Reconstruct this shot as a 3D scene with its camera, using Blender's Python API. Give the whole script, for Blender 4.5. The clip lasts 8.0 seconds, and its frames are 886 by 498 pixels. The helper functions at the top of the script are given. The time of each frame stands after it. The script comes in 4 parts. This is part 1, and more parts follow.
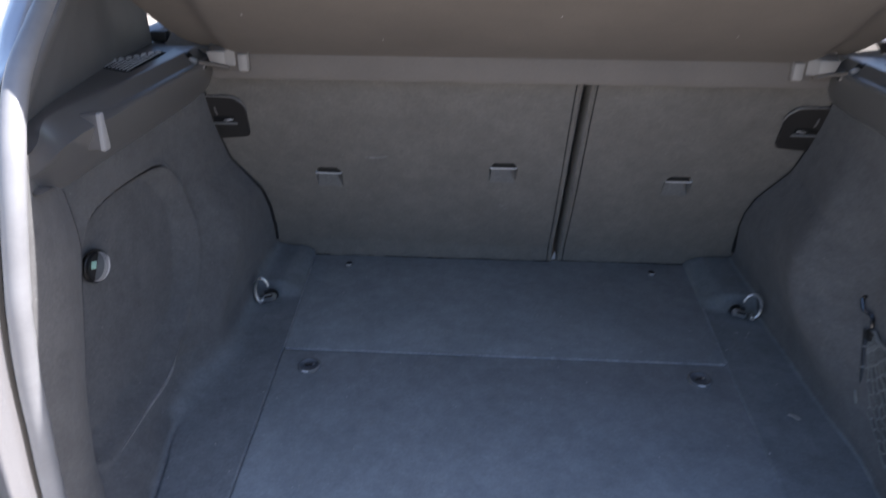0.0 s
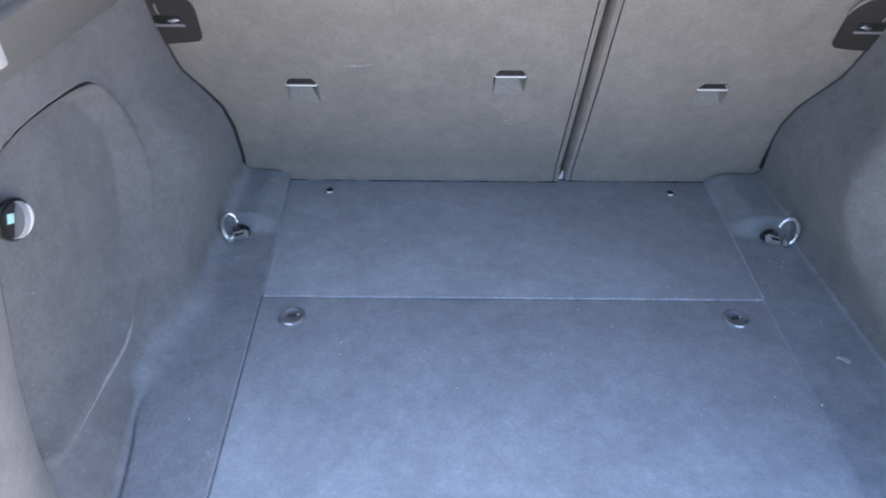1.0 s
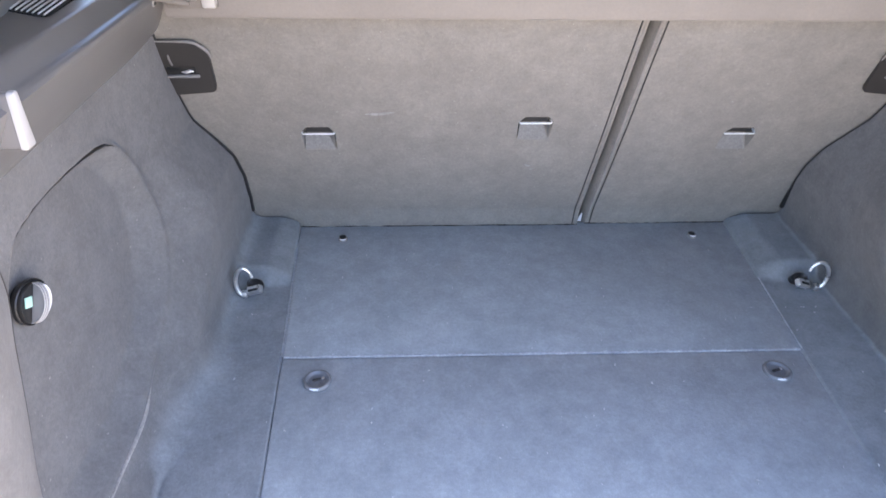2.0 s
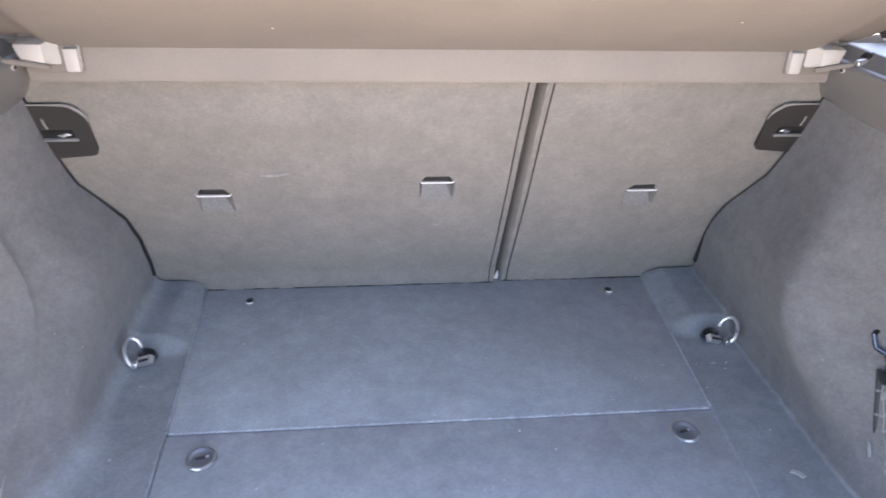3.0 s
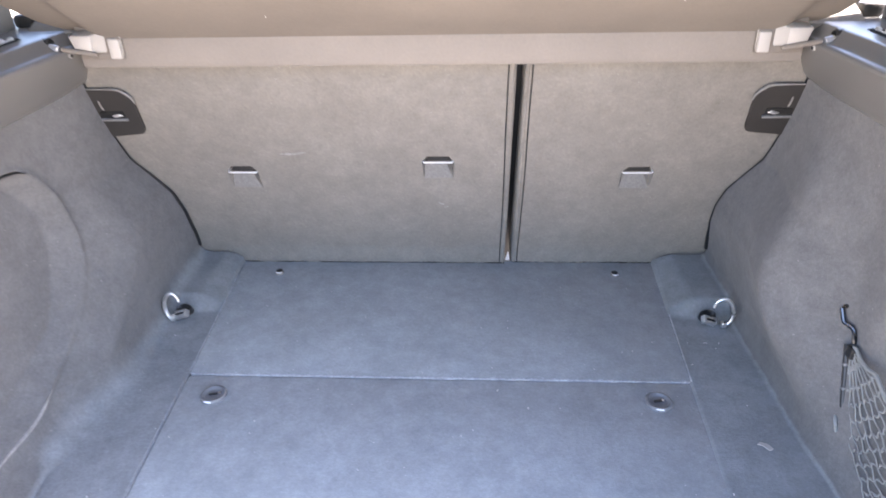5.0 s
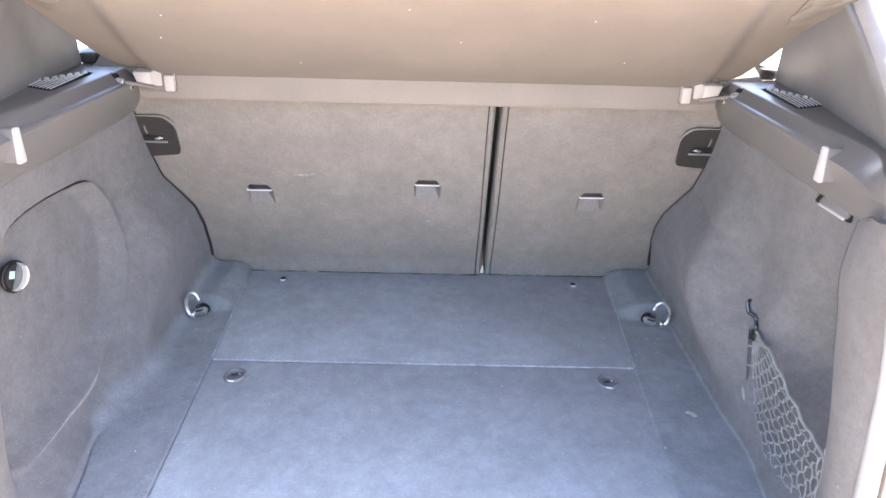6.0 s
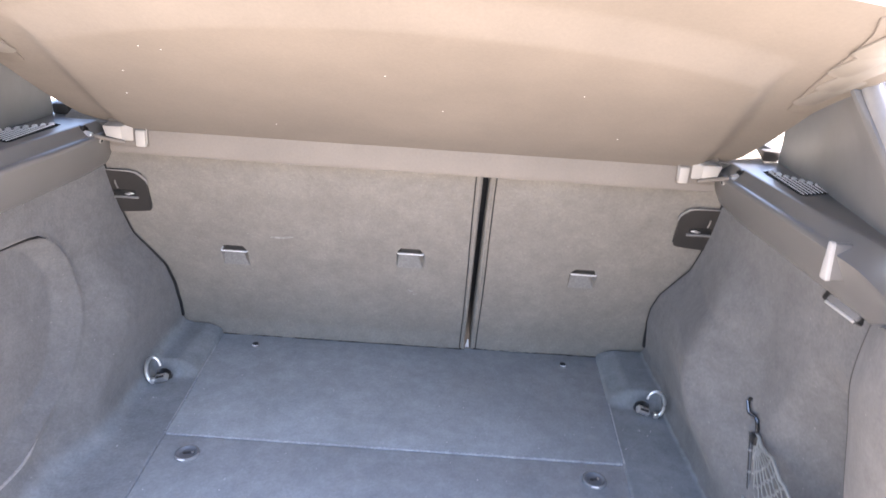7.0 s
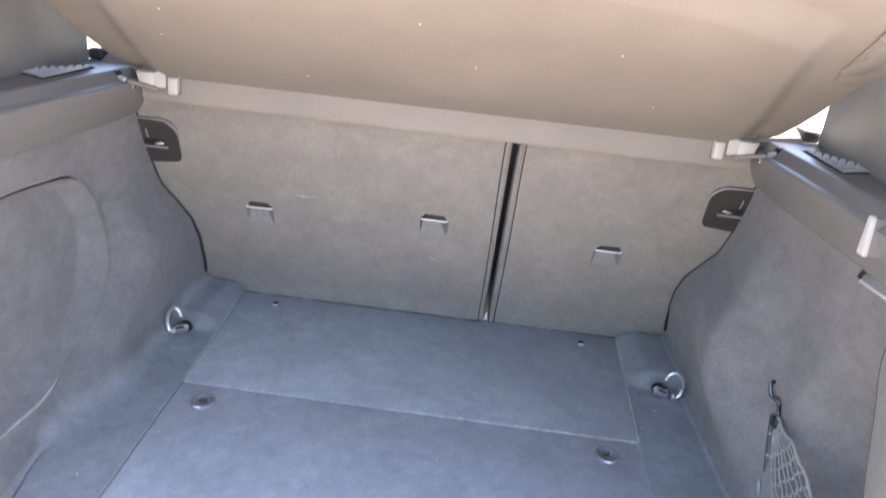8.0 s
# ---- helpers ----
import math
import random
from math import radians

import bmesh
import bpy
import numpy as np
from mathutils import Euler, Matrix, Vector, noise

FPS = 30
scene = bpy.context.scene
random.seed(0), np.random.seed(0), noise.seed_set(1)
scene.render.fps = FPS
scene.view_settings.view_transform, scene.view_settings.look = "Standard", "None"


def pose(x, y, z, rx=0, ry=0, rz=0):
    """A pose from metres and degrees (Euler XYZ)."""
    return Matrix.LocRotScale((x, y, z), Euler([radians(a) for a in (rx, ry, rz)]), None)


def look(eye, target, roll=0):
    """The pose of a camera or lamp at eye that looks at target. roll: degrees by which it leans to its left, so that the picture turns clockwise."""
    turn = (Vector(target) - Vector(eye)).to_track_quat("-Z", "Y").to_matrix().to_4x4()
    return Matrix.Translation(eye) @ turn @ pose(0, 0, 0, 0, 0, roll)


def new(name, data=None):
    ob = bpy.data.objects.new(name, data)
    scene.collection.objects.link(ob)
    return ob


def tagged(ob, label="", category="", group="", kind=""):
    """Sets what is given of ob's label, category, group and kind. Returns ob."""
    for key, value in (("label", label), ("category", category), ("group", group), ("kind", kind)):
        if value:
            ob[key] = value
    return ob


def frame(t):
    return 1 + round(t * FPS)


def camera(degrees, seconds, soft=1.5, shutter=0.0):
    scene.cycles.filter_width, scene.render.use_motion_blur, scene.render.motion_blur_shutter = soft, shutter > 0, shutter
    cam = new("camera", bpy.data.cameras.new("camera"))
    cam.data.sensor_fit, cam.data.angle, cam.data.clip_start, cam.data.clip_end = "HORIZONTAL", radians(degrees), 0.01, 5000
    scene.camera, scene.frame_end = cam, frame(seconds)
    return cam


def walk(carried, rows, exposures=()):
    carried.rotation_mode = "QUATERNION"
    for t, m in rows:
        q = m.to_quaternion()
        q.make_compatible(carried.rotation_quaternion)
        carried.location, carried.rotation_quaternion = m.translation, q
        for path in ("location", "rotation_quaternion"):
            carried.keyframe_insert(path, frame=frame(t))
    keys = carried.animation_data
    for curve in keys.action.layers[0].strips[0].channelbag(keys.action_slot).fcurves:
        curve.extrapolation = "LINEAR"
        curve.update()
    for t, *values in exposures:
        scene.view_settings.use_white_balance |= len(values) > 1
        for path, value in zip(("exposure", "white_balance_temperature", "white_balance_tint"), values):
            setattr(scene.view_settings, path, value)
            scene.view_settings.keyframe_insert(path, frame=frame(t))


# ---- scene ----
cam = camera(70.6, 8.0, soft=1.5, shutter=0.4)
PATH = [
    (0, (-0.061, -0.925, 1.38), (-0.154, 0.829, 0.422), 0.3),
    (0.3, (-0.062, -0.882, 1.363), (-0.234, 0.802, 0.298), -1.1),
    (0.5, (-0.056, -0.837, 1.354), (-0.257, 0.812, 0.241), -1.1),
    (0.6, (-0.057, -0.827, 1.343), (-0.271, 0.799, 0.198), -1.2),
    (1, (-0.119, -0.759, 1.332), (-0.111, 0.83, 0.117), 0.7),
    (1.2, (-0.167, -0.749, 1.323), (-0.074, 0.85, 0.126), 0.5),
    (2.3, (-0.2, -0.673, 1.358), (-0.12, 0.968, 0.219), 1.3),
    (2.5, (-0.176, -0.671, 1.351), (-0.073, 0.998, 0.254), 1.4),
    (3, (-0.091, -0.661, 1.354), (0.095, 1.041, 0.321), 1.9),
    (3.5, (0.013, -0.658, 1.356), (0.184, 1.048, 0.327), 2.8),
    (4, (0.087, -0.653, 1.349), (0.175, 1.053, 0.309), 1.6),
    (4.5, (0.096, -0.702, 1.334), (0.009, 1.001, 0.289), -1.0),
    (5, (0.066, -0.772, 1.34), (-0.041, 0.958, 0.342), -1.4),
    (5.2, (0.046, -0.81, 1.356), (-0.036, 0.967, 0.441), -1.5),
    (6.3, (0.024, -1.008, 1.39), (0.053, 0.798, 0.531), 1.9),
    (6.5, (0.029, -0.981, 1.393), (0.047, 0.847, 0.582), 1.4),
    (7, (0.066, -0.902, 1.389), (0.059, 0.962, 0.664), 3.8),
    (7.5, (0.071, -0.883, 1.382), (0.033, 1.004, 0.719), 5.7),
    (8, (0.067, -0.909, 1.347), (-0.006, 0.937, 0.582), 6.3),
]
EXPOSURES = [(0.0, 1.36, 5940, 18), (0.3, 2.28, 5820, 17), (0.4, 2.43, 5790, 17), (0.8, 2.9, 5840, 17), (1.2, 3.15, 6020, 19), (2.5, 3.59, 6650, 21), (3.5, 3.49, 6750, 22), (4.5, 3.59, 6780, 22), (5.0, 3.69, 6780, 22), (6.5, 3.7, 6830, 23), (7.5, 3.36, 6830, 22), (8.0, 3.39, 6650, 20)]
walk(cam, [(t, look(eye, target, roll)) for t, eye, target, roll in PATH], EXPOSURES)

# ---- light ----
SUN = Vector((0.55, 0.1235, 0.66)).normalized()
world = bpy.data.worlds.new("world")
scene.world = world
world.use_nodes = True
wn = world.node_tree
sky = wn.nodes.new("ShaderNodeTexSky")
sky.sky_type = "NISHITA"
sky.sun_disc = False
sky.sun_elevation = math.asin(SUN.z)
sky.sun_rotation = math.atan2(SUN.x, SUN.y)
wn.nodes["Background"].inputs["Strength"].default_value = 0.10
wn.links.new(sky.outputs["Color"], wn.nodes["Background"].inputs["Color"])
sun = new("sun", bpy.data.lights.new("sun", "SUN"))
sun.data.energy, sun.data.angle, sun.data.color = 5.0, radians(0.5), (1.0, 0.95, 0.87)
sun.matrix_world = look(SUN * 20, (0, 0, 0))


# ---- materials ----
def material(name, rough=0.6, metal=0.0):
    m = bpy.data.materials.new(name)
    m.use_nodes = True
    b = m.node_tree.nodes["Principled BSDF"]
    b.inputs["Roughness"].default_value = rough
    b.inputs["Metallic"].default_value = metal
    return m, m.node_tree, b


def texture(nt, scale, detail=3.0, rough=0.6, stretch=None):
    """A noise in object space; returns its factor output."""
    co = nt.nodes.new("ShaderNodeTexCoord")
    out = co.outputs["Object"]
    if stretch:
        mp = nt.nodes.new("ShaderNodeMapping")
        mp.inputs["Scale"].default_value = stretch
        nt.links.new(out, mp.inputs["Vector"])
        out = mp.outputs["Vector"]
    n = nt.nodes.new("ShaderNodeTexNoise")
    n.inputs["Scale"].default_value = scale
    n.inputs["Detail"].default_value = detail
    n.inputs["Roughness"].default_value = rough
    nt.links.new(out, n.inputs["Vector"])
    return n.outputs["Fac"]


def ramp(nt, fac, stops):
    r = nt.nodes.new("ShaderNodeValToRGB")
    while len(r.color_ramp.elements) < len(stops):
        r.color_ramp.elements.new(0.5)
    for e, (p, c) in zip(r.color_ramp.elements, stops):
        e.position, e.color = p, (*c, 1) if len(c) == 3 else c
    nt.links.new(fac, r.inputs["Fac"])
    return r.outputs["Color"]


def mix(nt, a, b, fac, mode="MIX"):
    m = nt.nodes.new("ShaderNodeMix")
    m.data_type, m.blend_type = "RGBA", mode
    for sock, v in ((m.inputs["Factor"], fac), (m.inputs[6], a), (m.inputs[7], b)):
        if isinstance(v, (int, float)):
            sock.default_value = v
        elif isinstance(v, tuple):
            sock.default_value = (*v, 1)
        else:
            nt.links.new(v, sock)
    return m.outputs[2]


def bump(nt, bsdf, heights, strength, distance):
    prev = None
    for h, s, d in zip(heights, strength, distance):
        n = nt.nodes.new("ShaderNodeBump")
        n.inputs["Strength"].default_value = s
        n.inputs["Distance"].default_value = d
        nt.links.new(h, n.inputs["Height"])
        if prev:
            nt.links.new(prev, n.inputs["Normal"])
        prev = n.outputs["Normal"]
    nt.links.new(prev, bsdf.inputs["Normal"])


def grey(v, tint=(1, 1, 1)):
    return tuple(v * c for c in tint)


def carpet(name, base, tint, fleck=0.22, patch=1.0, foot_light=None):
    """Needle felt: fine fibre flecks, matted patches and pale dust.
    The last argument paints light onto the felt where the mesh's value of that name is 1."""
    m, nt, b = material(name, 1.0)
    fibre = texture(nt, 650, 2)
    tuft = texture(nt, 190, 3, 0.7)
    matted = texture(nt, 13, 4, 0.6)
    dust = texture(nt, 170, 1)
    c = ramp(nt, tuft, [(0.28, (1 - fleck,) * 3), (0.55, (1.0,) * 3), (0.78, (1 + fleck,) * 3)])
    if foot_light:
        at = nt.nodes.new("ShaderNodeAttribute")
        at.attribute_name = "foot_light"
        c = mix(nt, mix(nt, grey(base, tint), foot_light, at.outputs["Fac"]), c, 1.0, "MULTIPLY")
    else:
        c = mix(nt, grey(base, tint), c, 1.0, "MULTIPLY")
    c = mix(nt, c, ramp(nt, fibre, [(0.3, (0.74,) * 3), (0.7, (1.2,) * 3)]), 0.35, "MULTIPLY")
    c = mix(nt, c, ramp(nt, matted, [(0.3, (1 - 0.16 * patch,) * 3), (0.7, (1 + 0.14 * patch,) * 3)]), 1.0, "MULTIPLY")
    smear = texture(nt, 45, 3, 0.6)
    c = mix(nt, c, ramp(nt, smear, [(0.3, (1 - 0.13 * patch,) * 3), (0.7, (1 + 0.12 * patch,) * 3)]), 1.0, "MULTIPLY")
    c = mix(nt, c, grey(0.40, (1, 0.97, 0.92)), ramp(nt, dust, [(0.75, (0,) * 3), (0.80, (0.35,) * 3)]))
    nt.links.new(c, b.inputs["Base Color"])
    b.inputs["Specular IOR Level"].default_value = 0.15
    b.inputs["Sheen Weight"].default_value = 0.12
    b.inputs["Sheen Roughness"].default_value = 0.6
    bump(nt, b, [tuft, fibre], [0.36, 0.34], [0.0012, 0.0005])
    return m


def plastic(name, base, rough=0.42, grain=420, wear=0.12, tint=(1, 1, 1), relief=0.25):
    m, nt, b = material(name, rough)
    g = texture(nt, grain, 2)
    w = texture(nt, 14, 5, 0.7)
    c = ramp(nt, w, [(0.3, grey(base * (1 - wear), tint)), (0.7, grey(base * (1 + wear), tint))])
    nt.links.new(c, b.inputs["Base Color"])
    r = ramp(nt, w, [(0.3, (rough - 0.02,) * 3), (0.75, (rough + 0.04,) * 3)])
    nt.links.new(r, b.inputs["Roughness"])
    bump(nt, b, [g], [relief], [0.0004])
    return m


def metal(name, base, rough):
    m, nt, b = material(name, rough, 1.0)
    w = texture(nt, 60, 4)
    nt.links.new(ramp(nt, w, [(0.3, grey(base * 0.85)), (0.7, grey(base))]), b.inputs["Base Color"])
    nt.links.new(ramp(nt, w, [(0.3, (rough * 0.7,) * 3), (0.7, (rough * 1.5,) * 3)]), b.inputs["Roughness"])
    return m


# floor felt is paler and bluer than wall felt: light painted into the tones
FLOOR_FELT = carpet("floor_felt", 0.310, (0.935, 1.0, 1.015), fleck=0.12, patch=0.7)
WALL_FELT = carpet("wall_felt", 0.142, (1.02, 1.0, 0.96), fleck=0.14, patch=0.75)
LINING_FELT = carpet("lining_felt", 0.145, (1.0, 1.0, 0.985), fleck=0.14, patch=0.75, foot_light=grey(0.233, (0.935, 1.0, 1.025)))
SEAT_FELT = carpet("seat_felt", 0.20, (1.075, 1.0, 0.885), fleck=0.12, patch=0.55)
# two paler felts that paint the highlights along the floor panel edges
SEAM_GLINT = carpet("seam_glint", 0.40, (0.96, 1.0, 1.04), fleck=0.3)
SIDE_GLINT = carpet("side_glint", 0.34, (0.95, 1.0, 1.03))
TRIM = plastic("trim_plastic", 0.15, 0.32, wear=0.05, relief=0.10, tint=(1.03, 1.0, 0.97))
PILLAR = plastic("pillar_plastic", 0.19, 0.45)
BLACK = plastic("black_plastic", 0.018, 0.35)
PALE = plastic("pale_plastic", 0.42, 0.4, wear=0.06, tint=(1, 0.98, 0.95))
RUBBER = plastic("seal_rubber", 0.30, 0.35)
STEEL = metal("bright_steel", 0.92, 0.40)
POLISHED = metal("polished_steel", 0.95, 0.33)
DARKSTEEL = metal("dark_steel", 0.16, 0.2)
CORD = plastic("cord", 0.03, 0.3)
CLIP = plastic("clip_plastic", 0.40, 0.5, wear=0.06, tint=(1, 0.95, 0.88))
FRIM = plastic("fastener_rim", 0.20, 0.22, wear=0.06, relief=0.1)
DISH = plastic("fastener_plastic", 0.15, 0.28, tint=(0.95, 1, 1.05))
NETCORD = plastic("net_cord", 0.25, 0.6, grain=900, tint=(0.95, 1.0, 0.97))
FACE = plastic("knob_face", 0.72, 0.4, wear=0.04)
GREEN = plastic("green_tag", 0.6, 0.5, tint=(0.6, 1.0, 0.86))
PLATE = plastic("lock_plate_plastic", 0.030, 0.5, tint=(1.08, 1.0, 0.93))
RECESS = plastic("recess_plastic", 0.205, 0.6, wear=0.08, tint=(1.04, 1.0, 0.94))
RECESS_FELT = carpet("recess_felt", 0.205, (1.03, 1.0, 0.94), patch=0.3)
SCUFF = carpet("scuffed_felt", 0.27, (1.03, 1.0, 0.95))
VOID = plastic("grille_void", 0.010, 0.9, relief=0.0)
SLAT = plastic("slat_plastic", 0.72, 0.35)
STRAP = plastic("white_webbing", 0.75, 0.7)
LAMPGLASS = plastic("lamp_lens", 0.17, 0.22, wear=0.04)


def shelf_material(name, tone):
    m, nt, b = material(name, 0.85)
    fine = texture(nt, 240, 3, 0.7)
    cloud = texture(nt, 7, 5, 0.6)
    c = ramp(nt, cloud, [(0.3, (0.172 * tone, 0.155 * tone, 0.137 * tone)), (0.7, (0.203 * tone, 0.182 * tone, 0.160 * tone))])
    c = mix(nt, c, ramp(nt, fine, [(0.3, (0.95,) * 3), (0.7, (1.04,) * 3)]), 1.0, "MULTIPLY")
    nt.links.new(c, b.inputs["Base Color"])
    b.inputs["Specular IOR Level"].default_value = 0.25
    bump(nt, b, [fine], [0.16], [0.0006])
    return m


SHELF = shelf_material("shelf_board", 1.0)
STRIP = shelf_material("shelf_front_strip", 1.12)
PAD = plastic("pad_rubber", 0.20, 0.6, tint=(1.0, 0.93, 0.83))


def paint_material():
    m, nt, b = material("silver_paint", 0.32, 0.55)
    flake = texture(nt, 1500, 1)
    nt.links.new(ramp(nt, flake, [(0.3, (0.50, 0.51, 0.53)), (0.7, (0.66, 0.67, 0.69))]), b.inputs["Base Color"])
    b.inputs["Coat Weight"].default_value = 0.6
    b.inputs["Coat Roughness"].default_value = 0.06
    return m


PAINT = paint_material()


def ground_material(name, low, high):
    m, nt, b = material(name, 0.9)
    fine = texture(nt, 60, 5, 0.7)
    big = texture(nt, 0.7, 4)
    c = ramp(nt, big, [(0.3, low), (0.7, high)])
    c = mix(nt, c, ramp(nt, fine, [(0.3, (0.8,) * 3), (0.7, (1.15,) * 3)]), 1.0, "MULTIPLY")
    nt.links.new(c, b.inputs["Base Color"])
    bump(nt, b, [fine], [0.5], [0.01])
    return m


GROUND = ground_material("pale_paving", (0.40, 0.35, 0.285), (0.50, 0.44, 0.36))


# ---- building helpers ----
def finish(me, mat, sharp=35):
    me.materials.append(mat)
    me.polygons.foreach_set("use_smooth", [True] * len(me.polygons))
    me.set_sharp_from_angle(angle=radians(sharp))
    me.update()
    return me


def part(name, bm, mat, parent=None, label="", sharp=35):
    """Links a bmesh as one mesh object, in world coordinates, under parent."""
    me = bpy.data.meshes.new(name)
    bmesh.ops.recalc_face_normals(bm, faces=bm.faces)
    bm.to_mesh(me)
    bm.free()
    finish(me, mat, sharp)
    ob = new(name, me)
    if parent:
        ob.parent = parent
        w = parent.matrix_basis.copy()
        if parent.parent:
            w = parent.parent.matrix_basis @ parent.matrix_parent_inverse @ w
        ob.matrix_parent_inverse = w.inverted()
    if label:
        tagged(ob, label)
    return ob


def thing(name, place, label, category, group="", kind=""):
    """An Empty at the base of a thing."""
    ob = new(name)
    ob.empty_display_size = 0.05
    ob.location = place
    return tagged(ob, label, category, group, kind)


def smooth(a, b, v):
    v = min(1.0, max(0.0, (v - a) / (b - a)))
    return v * v * (3 - 2 * v)


def table(rows, v):
    """Linear reading of rows of (v, value)."""
    if v <= rows[0][0]:
        return rows[0][1]
    for (a, p), (b, q) in zip(rows, rows[1:]):
        if v <= b:
            return p + (q - p) * (v - a) / (b - a)
    return rows[-1][1]


def sheet(bm, f, nu, nv, flip=False):
    """A grid of quads from f(i / nu, j / nv)."""
    g = [[bm.verts.new(f(i / nu, j / nv)) for j in range(nv + 1)] for i in range(nu + 1)]
    for i in range(nu):
        for j in range(nv):
            q = (g[i][j], g[i + 1][j], g[i + 1][j + 1], g[i][j + 1])
            bm.faces.new(q[::-1] if flip else q)
    return g


def block(bm, size, m=None, bevel=0.0, segments=2):
    """A box of that size about the origin, with rounded edges, placed by m."""
    r = bmesh.ops.create_cube(bm, size=1.0)
    vs = r["verts"]
    bmesh.ops.scale(bm, vec=size, verts=vs)
    if bevel:
        es = list({e for v in vs for e in v.link_edges})
        r = bmesh.ops.bevel(bm, geom=es, offset=bevel, segments=segments, affect="EDGES", profile=0.5)
        vs = list({v for f in r["faces"] for v in f.verts} | {v for v in vs if v.is_valid})
    if m:
        bmesh.ops.transform(bm, matrix=m, verts=vs)
    return vs


def tube(bm, pts, r, sides=8, closed=False):
    """A round bar along pts; r is a radius or a list of radii."""
    pts = [Vector(p) for p in pts]
    n = len(pts)
    rings = []
    up = Vector((0.31, 0.17, 0.93))
    for i, p in enumerate(pts):
        a = pts[(i - 1) % n] if closed or i else p
        b = pts[(i + 1) % n] if closed or i < n - 1 else p
        d = (b - a).normalized()
        side = d.cross(up)
        if side.length < 1e-3:
            side = d.cross(Vector((1, 0, 0)))
        side.normalize()
        up2 = side.cross(d)
        rad = r[i] if isinstance(r, (list, tuple)) else r
        rings.append([bm.verts.new(p + (side * math.cos(t) + up2 * math.sin(t)) * rad) for t in (2 * math.pi * k / sides for k in range(sides))])
    for i in range(n if closed else n - 1):
        a, b = rings[i], rings[(i + 1) % n]
        for k in range(sides):
            bm.faces.new((a[k], a[(k + 1) % sides], b[(k + 1) % sides], b[k]))
    if not closed:
        bm.faces.new(rings[0][::-1])
        bm.faces.new(rings[-1])


def lathe(bm, profile, m, sides=24):
    """Turns (radius, height) pairs about z, placed by m."""
    rings = [[bm.verts.new(m @ Vector((r * math.cos(t), r * math.sin(t), h))) for t in (2 * math.pi * k / sides for k in range(sides))] for r, h in profile]
    for a, b in zip(rings, rings[1:]):
        for k in range(sides):
            bm.faces.new((a[k], a[(k + 1) % sides], b[(k + 1) % sides], b[k]))
    bm.faces.new(rings[0][::-1])
    bm.faces.new(rings[-1])


def prism(bm, outline, depth, m, bevel=0.0):
    """An outline of (x, y) points drawn out by depth along z, placed by m."""
    lo = [bm.verts.new(m @ Vector((x, y, 0))) for x, y in outline]
    hi = [bm.verts.new(m @ Vector((x, y, depth))) for x, y in outline]
    n = len(outline)
    faces = [bm.faces.new(lo[::-1]), bm.faces.new(hi)]
    for k in range(n):
        faces.append(bm.faces.new((lo[k], lo[(k + 1) % n], hi[(k + 1) % n], hi[k])))
    if bevel:
        bmesh.ops.bevel(bm, geom=list(faces[1].edges), offset=bevel, segments=2, affect="EDGES", profile=0.5)


def round_corners(points, radii, steps=5):
    """The outline with its corners rounded by arcs of about those radii."""
    out = []
    n = len(points)
    for i in range(n):
        p = Vector(points[i])
        a, b = Vector(points[i - 1]) - p, Vector(points[(i + 1) % n]) - p
        r = radii[i] if isinstance(radii, (list, tuple)) else radii
        if r <= 0:
            out.append(tuple(p))
            continue
        s, e = p + a.normalized() * r, p + b.normalized() * r
        for k in range(steps + 1):
            t = k / steps
            out.append(tuple(s * (1 - t) ** 2 + p * 2 * t * (1 - t) + e * t * t))
    return out


def inside_by(points, x, y):
    """Distance from (x, y) to the outline, positive inside."""
    best, inn = 1e9, False
    n = len(points)
    for i in range(n):
        (ax, ay), (bx, by) = points[i - 1], points[i]
        dx, dy = bx - ax, by - ay
        t = min(1, max(0, ((x - ax) * dx + (y - ay) * dy) / (dx * dx + dy * dy)))
        best = min(best, math.hypot(x - ax - t * dx, y - ay - t * dy))
        if (ay > y) != (by > y) and x < ax + (y - ay) / (by - ay) * dx:
            inn = not inn
    return best if inn else -best


FZ = 0.65            # boot floor above the ground
LEAN = 0.43          # the backrests lean to the rear by this much a metre
SEAT_Y = 0.377       # foot of the backrests


def seat_y(z):
    return SEAT_Y - LEAN * (z - FZ)


# ---- outside ----
def build_outside():
    bm = bmesh.new()
    n = 24
    ring = [bm.verts.new((0, 0, 0))]
    vs = [bm.verts.new((600 * math.cos(2 * math.pi * k / n), 600 * math.sin(2 * math.pi * k / n), 0)) for k in range(n)]
    for k in range(n):
        bm.faces.new((ring[0], vs[k], vs[(k + 1) % n]))
    tagged(part("ground", bm, GROUND), "pale sunlit paving around the car", "ground", kind="structure")


build_outside()

# ---- car shell round the boot ----
# the opening's seal line on the right: x, y, z from roof to sill
SEAL = [(0.500, 0.050, 1.47), (0.545, -0.060, 1.39), (0.533, -0.155, 1.321), (0.520, -0.245, 1.272), (0.5015, -0.325, 1.232), (0.487, -0.386, 1.165),
        (0.500, -0.420, 1.04), (0.514, -0.428, 0.95), (0.523, -0.432, 0.87), (0.532, -0.436, 0.79), (0.535, -0.442, 0.72),
        (0.530, -0.452, 0.675), (0.505, -0.465, 0.648), (0.45, -0.475, 0.640), (0.38, -0.48, 0.640), (0.0, -0.49, 0.640)]
